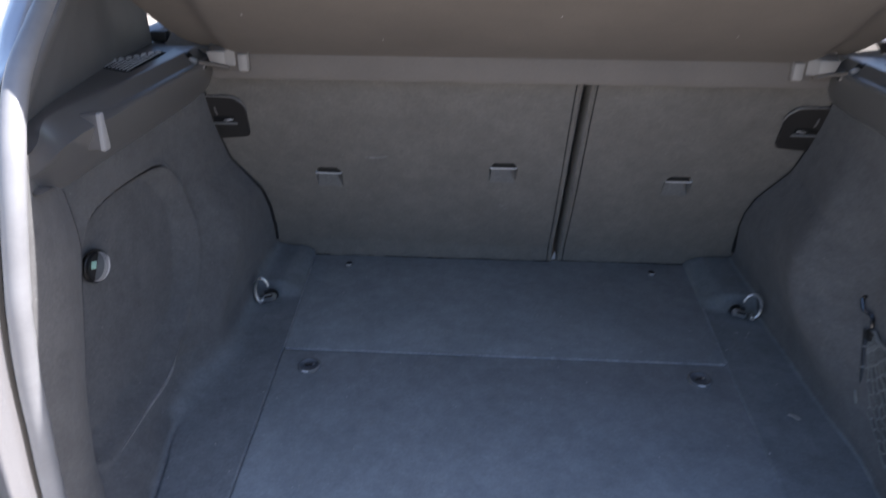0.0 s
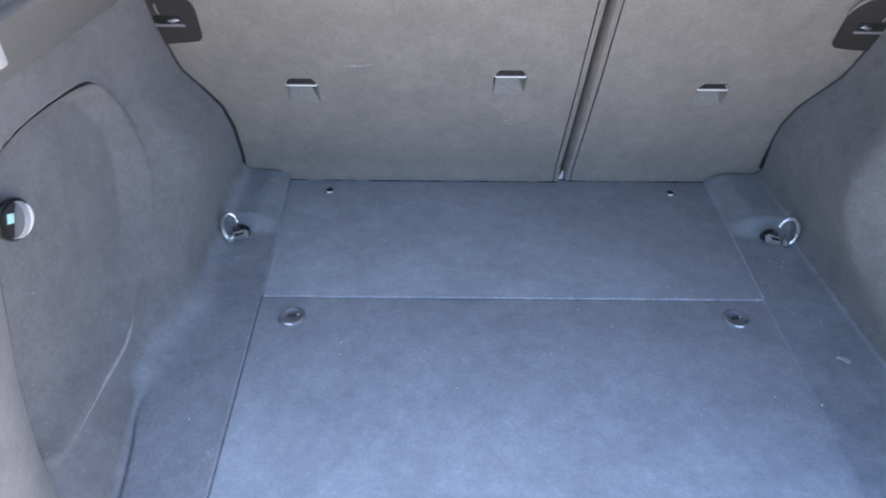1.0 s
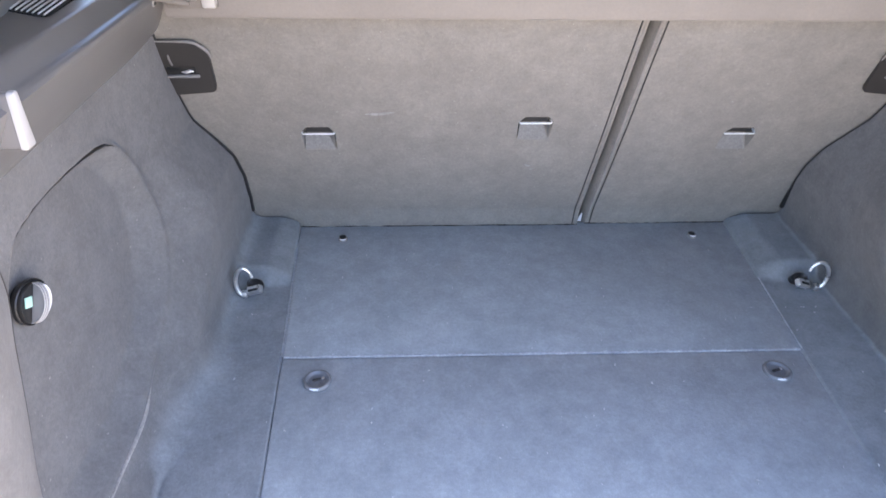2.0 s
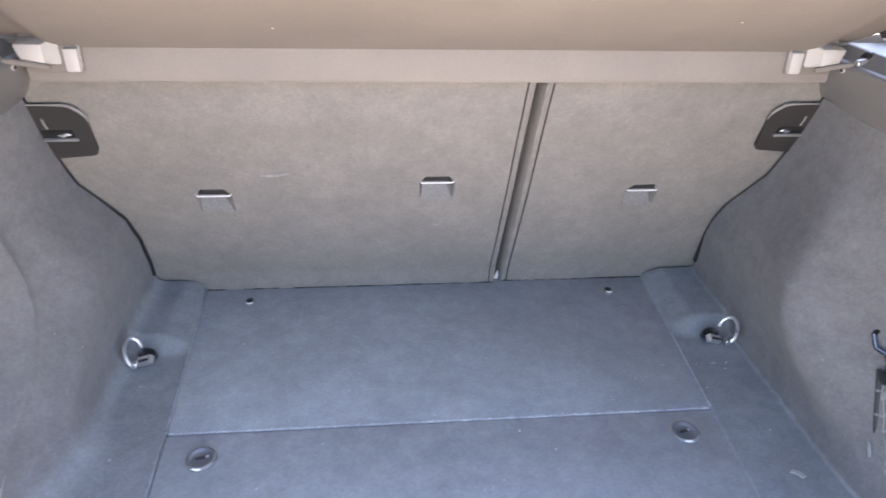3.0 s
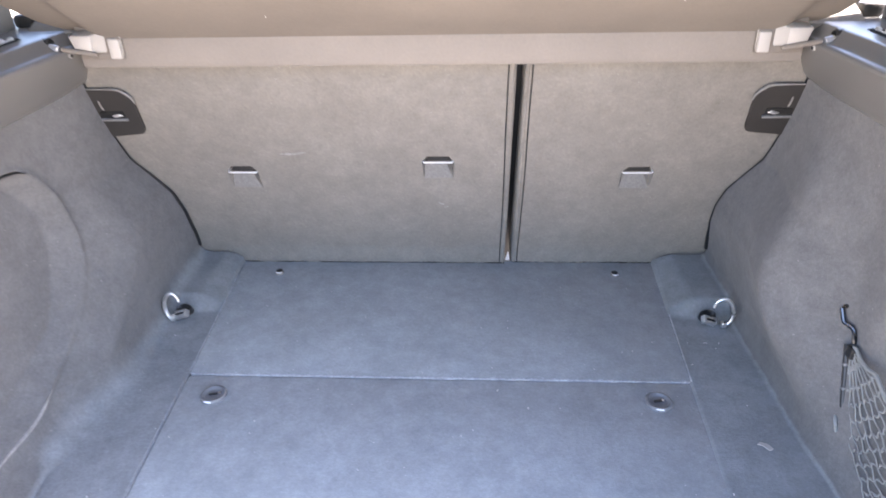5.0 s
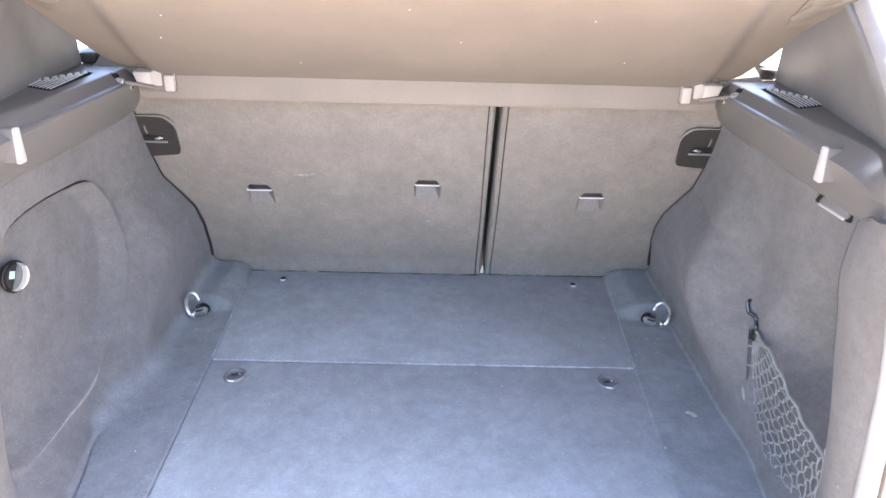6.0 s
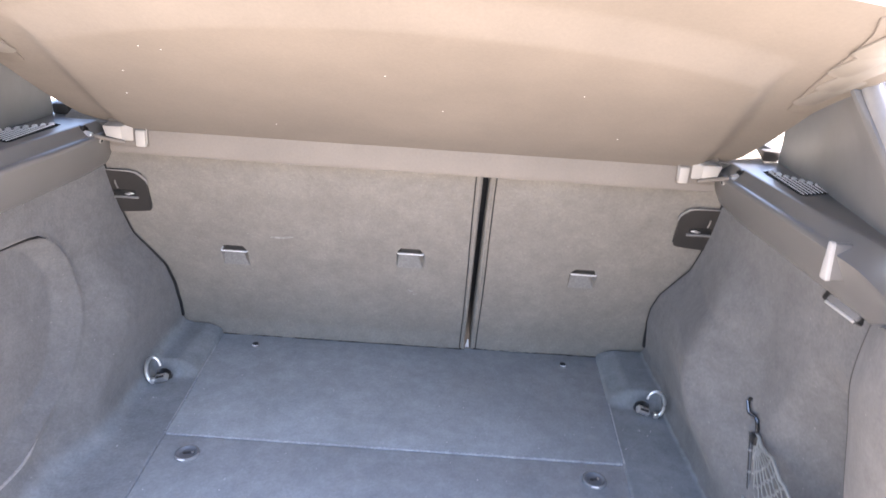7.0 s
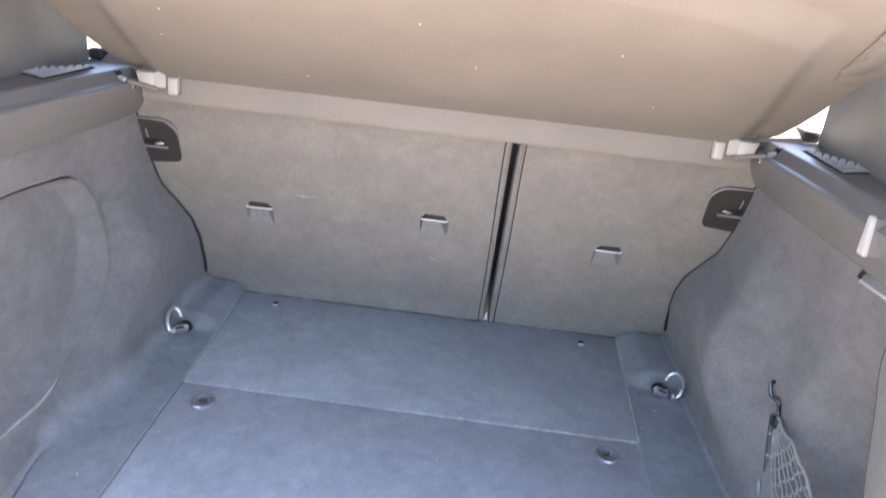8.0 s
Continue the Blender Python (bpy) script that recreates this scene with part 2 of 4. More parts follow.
# the inner edge of the felt-covered pillar, from trim to sill
INNER = [(0.556, -0.262, 1.110), (0.553, -0.258, 1.07), (0.550, -0.262, 1.01), (0.550, -0.282, 0.96), (0.550, -0.305, 0.90),
         (0.550, -0.330, 0.84), (0.550, -0.348, 0.78), (0.548, -0.362, 0.73), (0.540, -0.370, 0.690), (0.520, -0.374, 0.664), (0.485, -0.374, 0.6555),
         (0.43, -0.376, 0.6545), (0.36, -0.378, 0.6545), (0.0, -0.382, 0.6545)]


def along(rows, u):
    """A point on a chain of points by its share u of the length, smoothed."""
    ps = [Vector(p) for p in rows]
    ls = [0.0]
    for a, b in zip(ps, ps[1:]):
        ls.append(ls[-1] + (b - a).length)
    d = u * ls[-1]
    for i in range(len(ps) - 1):
        if d <= ls[i + 1] + 1e-9:
            t = (d - ls[i]) / (ls[i + 1] - ls[i])
            p0, p1, p2, p3 = ps[max(i - 1, 0)], ps[i], ps[i + 1], ps[min(i + 2, len(ps) - 1)]
            m1, m2 = (p2 - p0) * 0.5, (p3 - p1) * 0.5
            h = (p2 - p1).length
            m1, m2 = m1 * min(1, h / max(m1.length, 1e-6)), m2 * min(1, h / max(m2.length, 1e-6))
            return p1 * (2 * t ** 3 - 3 * t * t + 1) + m1 * (t ** 3 - 2 * t * t + t) + p2 * (3 * t * t - 2 * t ** 3) + m2 * (t ** 3 - t * t)
    return ps[-1]


def mirror(s, p):
    return Vector((p[0] * s, p[1], p[2]))


LOW_SEAL = [(0.487, -0.390, 1.160)] + SEAL[6:]


def build_frame(s, side):
    """Felt pillar, rubber seal and painted body edge of one side of the opening."""
    bm = bmesh.new()

    def felt(u, v):
        a, b = along(INNER, u), along(LOW_SEAL, u)
        p = a.lerp(b, v)
        out = Vector((-0.018, 0, 0.0)) if u < 0.62 else Vector((0, 0, 0.010))
        p += out * math.sin(math.pi * v) * 0.7 * smooth(0, 0.10, u)
        return mirror(s, p)
    sheet(bm, felt, 90, 10)
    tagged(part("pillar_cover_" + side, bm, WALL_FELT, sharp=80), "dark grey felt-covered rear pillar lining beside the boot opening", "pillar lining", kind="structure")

    # thin dark line painting the shadow along the pillar's inner edge
    bm = bmesh.new()
    line = [along(INNER, 0.02 + 0.32 * k / 50) for k in range(51)]
    tube(bm, [mirror(s, p + Vector((0.001, 0.001, 0))) for p in line], [0.0013 - 0.0008 * smooth(15, 50, k) for k in range(51)], 6)
    tagged(part("pillar_shadow_" + side, bm, PLATE, sharp=80), "dark line painted for the shadow where the pillar lining meets the side lining", "joint", kind="structure")

    chain = [along(SEAL, k / 80) for k in range(81)]
    bm = bmesh.new()
    tube(bm, [mirror(s, p + Vector((0.010 if p.z > 0.66 else 0, -0.006, -0.002))) for p in chain], 0.0115, 12)
    tagged(part("opening_seal_" + side, bm, RUBBER, sharp=80), "grey rubber seal round the boot opening", "seal", kind="structure")

    bm = bmesh.new()
    groove = []
    for k in range(81):
        t = (along(SEAL, min(1, k / 80 + 0.01)) - along(SEAL, max(0, k / 80 - 0.01))).normalized()
        groove.append(mirror(s, chain[k] + Vector((-t.z, 0, t.x)).normalized() * 0.0235 + Vector((0, -0.0080, 0))))
    tube(bm, groove, 0.0048, 8)
    tagged(part("seal_groove_" + side, bm, BLACK, sharp=80), "black groove between the rubber seal and the painted body", "joint", kind="structure")

    bm = bmesh.new()
    prof = [(0.018, 0.012), (0.026, 0.006), (0.030, -0.004), (0.038, -0.010), (0.056, -0.011), (0.066, -0.006), (0.10, 0.03), (0.17, 0.08), (0.22, 0.2), (0.24, 0.6)]

    def body(u, v):
        p = along(SEAL, u)
        i = v * (len(prof) - 1)
        k = min(int(i), len(prof) - 2)
        o = prof[k][0] + (prof[k + 1][0] - prof[k][0]) * (i - k)
        d = prof[k][1] + (prof[k + 1][1] - prof[k][1]) * (i - k)
        # above the trim the painted pillar is a narrow band
        w = smooth(1.10, 1.20, p.z)
        o, d = o + (min(o, 0.10) - o) * w, d + (min(d, 0.03) - d) * w
        a, b = along(SEAL, max(0, u - 0.01)), along(SEAL, min(1, u + 0.01))
        t = (b - a).normalized()
        nrm = Vector((-t.z, 0, t.x)).normalized()
        return mirror(s, p + nrm * o + Vector((0, d, 0)))
    sheet(bm, body, 90, 27)
    tagged(part("body_edge_" + side, bm, PAINT, sharp=60), "silver painted body edge of the rear opening", "car body", kind="structure")


build_frame(1, "right")
build_frame(-1, "left")


def build_shell():
    # unseen roof; its rear overhang is added to keep sun off the pillar lining
    bm = bmesh.new()
    block(bm, (1.40, 2.2, 0.04), pose(0, 0.88, 1.49), 0.015)
    tagged(part("ceiling", bm, PILLAR), "light grey cabin roof lining, unseen, run back past the opening for shade", "roof", kind="structure")
    bm = bmesh.new()
    block(bm, (1.5, 0.05, 1.2), pose(0, 1.9, 0.95), 0.01)
    tagged(part("wall_front", bm, TRIM), "dark front end of the cabin", "wall", kind="structure")
    for s, side in ((1, "right"), (-1, "left")):
        bm = bmesh.new()
        block(bm, (0.05, 2.35, 0.85), pose(s * 0.76, 0.74, 0.73), 0.015)
        tagged(part("wall_side_" + side, bm, TRIM), "dark inner side of the car body below the windows", "wall", kind="structure")
    bm = bmesh.new()
    block(bm, (1.45, 2.4, 0.05), pose(0, 0.75, 0.45), 0.01)
    tagged(part("underfloor", bm, TRIM), "dark underfloor of the boot", "floor", kind="structure")
    # load sill between pillars and seal
    bm = bmesh.new()
    block(bm, (1.02, 0.06, 0.16), pose(0, -0.475, 0.552), 0.012, 3)
    sill = part("load_sill", bm, TRIM)
    tagged(sill, "dark plastic load sill with bright scuff strips", "sill", kind="structure")
    for k in range(9):
        bm = bmesh.new()
        block(bm, (0.062, 0.030, 0.004), pose(-0.40 + k * 0.10, -0.425, 0.656, -2), 0.0012)
        part("scuff_strip", bm, PALE, sill, "bright metal scuff strip" if k == 0 else "")


build_shell()

# ---- side linings ----
ARCH = [(0.65, -0.15), (0.687, -0.116), (0.748, -0.027), (0.819, 0.039), (0.904, 0.074), (1.03, 0.089), (1.12, 0.095)]
BULGE = [(0.65, 0.012), (0.68, 0.030), (0.74, 0.045), (0.80, 0.054), (0.85, 0.053), (0.89, 0.036), (0.93, 0.016), (0.98, 0.012), (1.12, 0.008)]
OVERHANG = [(0.65, 0.0), (0.70, 0.022), (0.74, 0.036), (0.78, 0.049), (0.82, 0.055), (0.86, 0.051), (0.89, 0.037), (0.93, 0.017), (0.98, 0.012), (1.12, 0.008)]
BASE = [(0.65, 0.536), (0.70, 0.553), (0.76, 0.560), (0.83, 0.565), (0.95, 0.571), (1.03, 0.570), (1.12, 0.562)]
PANEL = round_corners([(-0.315, 0.86), (-0.242, 0.970), (-0.203, 1.014), (-0.14, 1.023), (0.006, 1.016), (0.060, 0.948), (0.060, 0.885), (0.038, 0.826), (-0.002, 0.780), (-0.06, 0.742), (-0.155, 0.705), (-0.34, 0.710), (-0.372, 0.74), (-0.36, 0.82)],
                      [0.03, 0.02, 0.02, 0.03, 0.03, 0.03, 0.02, 0.02, 0.02, 0.02, 0.03, 0.02, 0.015, 0.03], 3)
RIDGE = [(0, 0.010, 1.010), (0, 0.042, 0.984), (0, 0.061, 0.935), (0, 0.061, 0.885), (0, 0.040, 0.828), (0, 0.000, 0.781), (0, -0.060, 0.742), (0, -0.150, 0.7055), (0, -0.230, 0.7050), (0, -0.315, 0.7065)]
POCKET = round_corners([(-0.42, 1.0), (-0.17, 0.99), (-0.115, 0.85), (-0.15, 0.745), (-0.42, 0.71)], 0.04, 3)


def wall_x(y, z, s):
    x = table(BASE, z)
    yb = table(ARCH, z)
    if s < 0:
        x -= table(BULGE, z) * smooth(yb - 0.035, yb + 0.09, y)
    else:
        # the arch leans in over its foot, rises to a crest and falls away towards the seats
        high = smooth(0.66, 0.80, z) * smooth(1.06, 0.94, z)
        crest = 0.034 * high
        x -= 0.006 * smooth(0.70, 0.655, z)
        yb -= 0.045 + 0.012 * high
        x -= (table(OVERHANG, z) + crest) * smooth(yb - 0.050 - 0.03 * high, yb + 0.09 - 0.045 * high, y)
        x += crest * smooth(yb - 0.01, yb + 0.20, y)
    if s < 0:
        d = inside_by(PANEL, y, z)
        soft = 0.008 + 0.022 * max(smooth(-0.08, 0.03, y), smooth(0.80, 0.74, z))
        x += 0.024 * smooth(-0.003, soft, d) + 0.004 * smooth(0.006, 0.0, abs(d - 0.002)) * smooth(0.04, -0.05, y) * smooth(0.80, 0.9, z)
        # a soft ridge frames the front and lower side of the cover
        x -= 0.0045 * math.exp(-(d / 0.007) ** 2) * max(smooth(-0.06, 0.02, y), smooth(0.80, 0.74, z))
        # the lining swells towards the sill below the panel
        x -= 0.045 * smooth(-0.18, -0.36, y) * smooth(-0.41, -0.375, y) * smooth(0.72, 0.66, z)
    else:
        d = inside_by(POCKET, y, z)
        x += 0.064 * smooth(-0.015, 0.10, d)
        x -= 0.020 * smooth(-0.2, -0.36, y) * smooth(0.70, 0.66, z)
    return x


def ledge_z(x, y):
    """The felt beside the floor panels: flat behind, a raised ramp by the seats."""
    up = smooth(0.170, 0.206, y)
    return 0.652 + 0.026 * up * smooth(0.405, 0.470, x)


def fillet(y, s):
    """Radius of the rounded foot of the side lining."""
    return 0.024 + (0.026 * smooth(0.10, -0.04, y) if s < 0 else -0.014)


FOLD = [(-0.40, 0.478), (-0.35, 0.490), (-0.284, 0.503), (-0.235, 0.517), (-0.200, 0.533), (-0.15, 0.538)]


def foot_x(y, s):
    """Where the rounded foot of the side lining leaves the floor."""
    x = wall_x(y, 0.67, s) - fillet(y, s)
    if s < 0:
        x += (table(FOLD, y) - x) * smooth(-0.140, -0.250, y)
    return x


def build_wall(s, side):
    bm = bmesh.new()

    def edge_x(y):
        return table([(-0.38, 0.3892), (0.0, 0.4095), (0.37, 0.4342)], y) + (0.0014 if s < 0 else 0.0)

    def f(u, v):
        # v runs along the section: floor strip, fillet, wall
        if v < 0.004:
            y = -0.388 + u * (SEAT_Y - 0.006 + 0.388)
            return mirror(s, (edge_x(y) - (0.003 if s < 0 else 0.006), y, 0.641 if s < 0 else 0.6490))
        if v < 0.22:
            t = (v - 1 / 200) / (0.22 - 1 / 200)
            y = -0.388 + u * (SEAT_Y - 0.006 + 0.388)
            x0, x1 = edge_x(y), foot_x(y, s)
            x = x0 + (x1 - x0) * t
            z = ledge_z(x, y)
            return mirror(s, (x, min(y, seat_y(z) - 0.006), z))
        if v < 0.32:
            t = (v - 0.22) / 0.10
            y = -0.388 + u * (SEAT_Y - 0.006 + 0.388)
            x0 = foot_x(y, s)
            z0 = ledge_z(x0, y)
            z1 = z0 + fillet(y, s) + 0.002
            x1 = wall_x(y, z1, s)
            q = 1 - t
            x = x0 * q * q + x1 * 2 * q * t + x1 * t * t
            z = z0 * q * q + z0 * 2 * q * t + z1 * t * t
            if s < 0:
                # a pressed fold widens towards the sill: a groove, then a flat slope
                k = smooth(-0.165, -0.310, y)
                z += (z0 + (z1 - z0) * t - z) * 0.9 * k + 0.006 * k * math.sin(math.pi * t)
                x += (x0 + (x1 - x0) * t - x) * 0.9 * k
                z -= 0.013 * k * smooth(0.0, 0.10, t) * smooth(0.34, 0.12, t)
            return mirror(s, (x, min(y, seat_y(z) - 0.006), z))
        t = (v - 0.32) / 0.68
        ya = -0.388 + u * (SEAT_Y - 0.006 + 0.388)
        x0 = foot_x(ya, s)
        zb = ledge_z(x0, ya) + fillet(ya, s) + 0.002
        z = zb + (1.115 - zb) * t
        lo = table([(0.68, -0.400), (0.73, -0.394), (0.78, -0.380), (0.84, -0.362), (0.90, -0.337), (0.96, -0.314), (1.01, -0.294), (1.12, -0.290)], z)
        y = lo + u * (seat_y(z) - 0.006 - lo)
        return mirror(s, (wall_x(y, z, s), y, z))
    sheet(bm, f, 230 if s < 0 else 150, 200)
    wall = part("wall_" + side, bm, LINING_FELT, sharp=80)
    # the foot of the lining is painted paler, as the light falls on it
    foot_light = wall.data.attributes.new("foot_light", "FLOAT", "POINT")
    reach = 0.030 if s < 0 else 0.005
    for v, d in zip(wall.data.vertices, foot_light.data):
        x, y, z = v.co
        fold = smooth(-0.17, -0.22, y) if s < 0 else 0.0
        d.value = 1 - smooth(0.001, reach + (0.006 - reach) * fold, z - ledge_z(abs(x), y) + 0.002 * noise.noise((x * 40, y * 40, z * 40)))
    tagged(wall, "dark grey felt side lining of the boot over the wheel arch", "boot lining", kind="structure")


build_wall(1, "right")
build_wall(-1, "left")


def build_lining_edge(s, side):
    """The rolled edge of the lining along the backrests, painted black for the shade in the gap."""
    bm = bmesh.new()
    pts = []
    for k in range(46):
        z = 0.700 + (1.085 - 0.700) * k / 45
        y = seat_y(z) - 0.006
        pts.append(mirror(s, (wall_x(y, z, s) - 0.001, y + 0.001, z)))
    tube(bm, pts, [0.0038 - 0.0022 * smooth(8, 30, k) if s < 0 else 0.0012 + 0.0036 * smooth(10, 0, k) for k in range(46)], 8)
    tagged(part("lining_edge_" + side, bm, BLACK, sharp=80), "rolled edge of the side lining, black for the shaded gap at the backrest", "edging", kind="structure")


def build_cover_joint():
    """The joint, with its shadow painted in, along the upper and rear edge of the removable side cover."""
    n = len(PANEL)
    pts = []
    for i in range(n):
        (ay, az), (by, bz) = PANEL[i - 1], PANEL[i]
        for k in range(4):
            y, z = ay + (by - ay) * k / 4, az + (bz - az) * k / 4
            if z > 0.76 and y < 0.018:
                pts.append((y, z))
    pts = [p for p in pts if p[1] > 0.945]
    pts.sort(key=lambda p: math.atan2(p[0] + 0.15, p[1] - 0.85))
    bm = bmesh.new()
    tube(bm, [mirror(-1, (wall_x(y, z, -1) - 0.0016, y, z)) for y, z in pts], [0.0027 * smooth(-0.5, 9, min(k, len(pts) - 1 - k)) for k in range(len(pts))], 6)
    tagged(part("cover_joint", bm, BLACK, sharp=80), "joint along the edge of the felt side cover, with its shadow painted in", "joint", kind="structure")


build_cover_joint()


def build_ridge_glint():
    """The ridge along the lower edge of the felt side cover, its highlight painted pale."""
    bm = bmesh.new()
    pts, radii = [], []
    for k in range(91):
        u = k / 90
        p = along(RIDGE, 0.66 + 0.34 * u)
        pts.append(mirror(-1, (wall_x(p.y, p.z, -1) - 0.0004, p.y, p.z)))
        radii.append(0.0003 + 0.0026 * smooth(0, 0.16, u) * smooth(1.0, 0.35, u))
    tube(bm, pts, radii, 6)
    tagged(part("cover_glint", bm, SCUFF, sharp=80), "ridge along the edge of the felt side cover, painted pale as its highlight", "edging", kind="structure")


build_ridge_glint()
build_lining_edge(1, "right")
build_lining_edge(-1, "left")


# ---- floor ----
def build_floor():
    bm = bmesh.new()
    block(bm, (1.16, 0.80, 0.04), pose(0, 0.01, 0.605), 0.004)
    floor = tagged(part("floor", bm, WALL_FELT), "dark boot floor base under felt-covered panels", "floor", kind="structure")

    def panel(y0, y1, xs0, xs1, z, label):
        bm = bmesh.new()
        out = round_corners([(-xs0, y0), (xs0, y0), (xs1, y1), (-xs1, y1)], 0.006, 3)
        prism(bm, out, 0.016, pose(0, 0, z - 0.016), 0.0025)
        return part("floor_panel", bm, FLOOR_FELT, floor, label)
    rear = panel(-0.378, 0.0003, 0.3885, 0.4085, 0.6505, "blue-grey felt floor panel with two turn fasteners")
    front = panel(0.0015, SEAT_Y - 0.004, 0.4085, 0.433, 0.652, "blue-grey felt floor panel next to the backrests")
    bm = bmesh.new()
    rng = random.Random(11)
    tube(bm, [(-0.406 + 0.812 * k / 160, 0.0022 + 0.0008 * noise.noise((k * 0.5, 0, 0)), 0.6510 + 0.0006 * noise.noise((k * 0.3, 3, 0))) for k in range(161)], [0.0015 + 0.0009 * noise.noise((k * 0.29, 7, 0)) for k in range(161)], 6)
    for k in range(420):
        x, r = rng.uniform(-0.405, 0.405), rng.uniform(0.0005, 0.0013)
        if noise.noise((x * 40, 2.0, 0)) > rng.uniform(-0.45, 0.5):
            continue
        m = Matrix.Translation((x, rng.gauss(0.0026, 0.0012), 0.6523)) @ Euler((0, 0, rng.uniform(-0.8, 0.8))).to_matrix().to_4x4() @ Matrix.Diagonal((rng.uniform(1, 3.5), 1, 0.5, 1))
        bmesh.ops.create_icosphere(bm, subdivisions=1, radius=r, matrix=m)
    part("felt_edge", bm, SEAM_GLINT, front, "raised felt edge along the joint, pale for its highlight")
    for sx in (-1, 1):
        bm = bmesh.new()
        tube(bm, [(sx * (0.4096 + 0.0202 * k / 80), 0.004 + 0.305 * k / 80, 0.6516 + 0.0006 * noise.noise((k * 0.4, sx, 0))) for k in range(81)], [0.0015 + 0.0006 * noise.noise((k * 0.31, sx, 4)) for k in range(81)], 6)
        part("felt_edge", bm, SIDE_GLINT, front, "felt edge beside the side lining, paler for its soft highlight")
    for x, y in ((-0.349, -0.047), (0.346, -0.044)):
        bm = bmesh.new()
        lathe(bm, [(0.0210, -0.004), (0.0210, 0.0008), (0.0200, 0.0030), (0.0185, 0.0047), (0.0168, 0.0052), (0.0152, 0.0044), (0.0138, 0.0022), (0.0122, 0.0012), (0.003, 0.0014)], pose(x, y, 0.6505), 32)
        fastener = part("turn_fastener", bm, DISH, rear, "round dark grey glossy turn fastener with a finger bar")
        bm = bmesh.new()
        ring = [2 * math.pi * k / 40 for k in range(40)]
        tube(bm, [(x + 0.0180 * math.cos(a), y + 0.0180 * math.sin(a), 0.6532) for a in ring], [0.0022 + 0.0012 * smooth(0.1, -0.9, math.sin(a - 0.3)) for a in ring], 10, True)
        part("rim", bm, FRIM, fastener, "rounded shiny grey rim")
        bm = bmesh.new()
        block(bm, (0.013, 0.0036, 0.0034), pose(x - 0.001, y + 0.001, 0.6530, 0, 0, 12), 0.0012)
        part("finger_bar", bm, PLATE, fastener)
        # pale crescent painting the sky's glint on the near side of the rim
        bm = bmesh.new()
        arc = [math.radians(205 + 120 * k / 20) for k in range(21)]
        tube(bm, [(x + 0.0188 * math.cos(a), y + 0.0188 * math.sin(a), 0.6538) for a in arc], [0.0004 + 0.0022 * math.sin(math.pi * k / 20) for k in range(21)], 8)
        part("rim_glint", bm, SLAT, fastener, "painted glint on the near edge of the rim")
        bm = bmesh.new()
        lathe(bm, [(0.0022, 0.0), (0.0022, 0.0012), (0.0012, 0.0018)], pose(x + 0.0075, y + 0.0045, 0.6517), 10)
        part("pin_head", bm, STEEL, fastener, "bright pin head")
    for x, y in ((-0.344, 0.317), (0.347, 0.319)):
        bm = bmesh.new()
        lathe(bm, [(0.0090, -0.002), (0.0090, 0.0020), (0.0080, 0.0036), (0.0066, 0.0038), (0.0055, 0.0020), (0.002, 0.0018)], pose(x, y, 0.6525), 20)
        stud = part("fixing_stud", bm, RECESS, front, "small grey fixing stud with dark centre")
        bm = bmesh.new()
        lathe(bm, [(0.0064, 0.0), (0.0064, 0.0046), (0.0040, 0.0058), (0.001, 0.0060)], pose(x - 0.0006, y + 0.0030, 0.6525), 14)
        part("stud_centre", bm, BLACK, stud)
        # the stud's highlight, modelled as a pale crescent
        bm = bmesh.new()
        arc = [math.radians(200 + 140 * k / 12) for k in range(13)]
        tube(bm, [(x + 0.0072 * math.cos(a), y + 0.0072 * math.sin(a), 0.6558) for a in arc], [0.0004 + 0.0013 * math.sin(math.pi * k / 12) for k in range(13)], 6)
        part("stud_glint", bm, FACE, stud, "painted glint on the near edge")


build_floor()


# ---- rear backrests ----
TETHERS = [(-0.362, 0.898), (-0.003, 0.921), (0.350, 0.897)]
SLOPE = math.sqrt(1 + LEAN * LEAN)
SEAT_M = Matrix.Translation((0, SEAT_Y, FZ)) @ Matrix(((1, 0, 0, 0), (0, -LEAN / SLOPE, 1 / SLOPE, 0), (0, 1 / SLOPE, LEAN / SLOPE, 0), (0, 0, 0, 1)))
# in SEAT_M: x across, y up along the backrest, z into the seat


def seat_depth(x, v):
    """How far the felt lies behind the plane of the backrest: tether recesses and slight waves."""
    d = 0.0016 * noise.noise(Vector((x * 9, v * 9, 1.3)))
    # the foot of the felt bulges over the floor's edge
    d -= (0.013 if x < 0.13 else 0.008) * smooth(0.055, 0.004, v) * smooth(0.47, 0.42, abs(x))
    for tx, tz in TETHERS:
        a, b = abs(x - tx), v - (tz - FZ) * SLOPE
        if a > 0.04 or b < -0.045 or b > 0.02:
            continue
        half = 0.0270 if b < 0.001 else 0.0270 - 0.7 * (b - 0.001)
        ramp_in = min(1.0, max(0.0, (b + 0.039) / 0.036))
        d += 0.034 * ramp_in * smooth(half + 0.001, half - 0.0025, a) * smooth(0.0145, 0.0128, b)
    return d


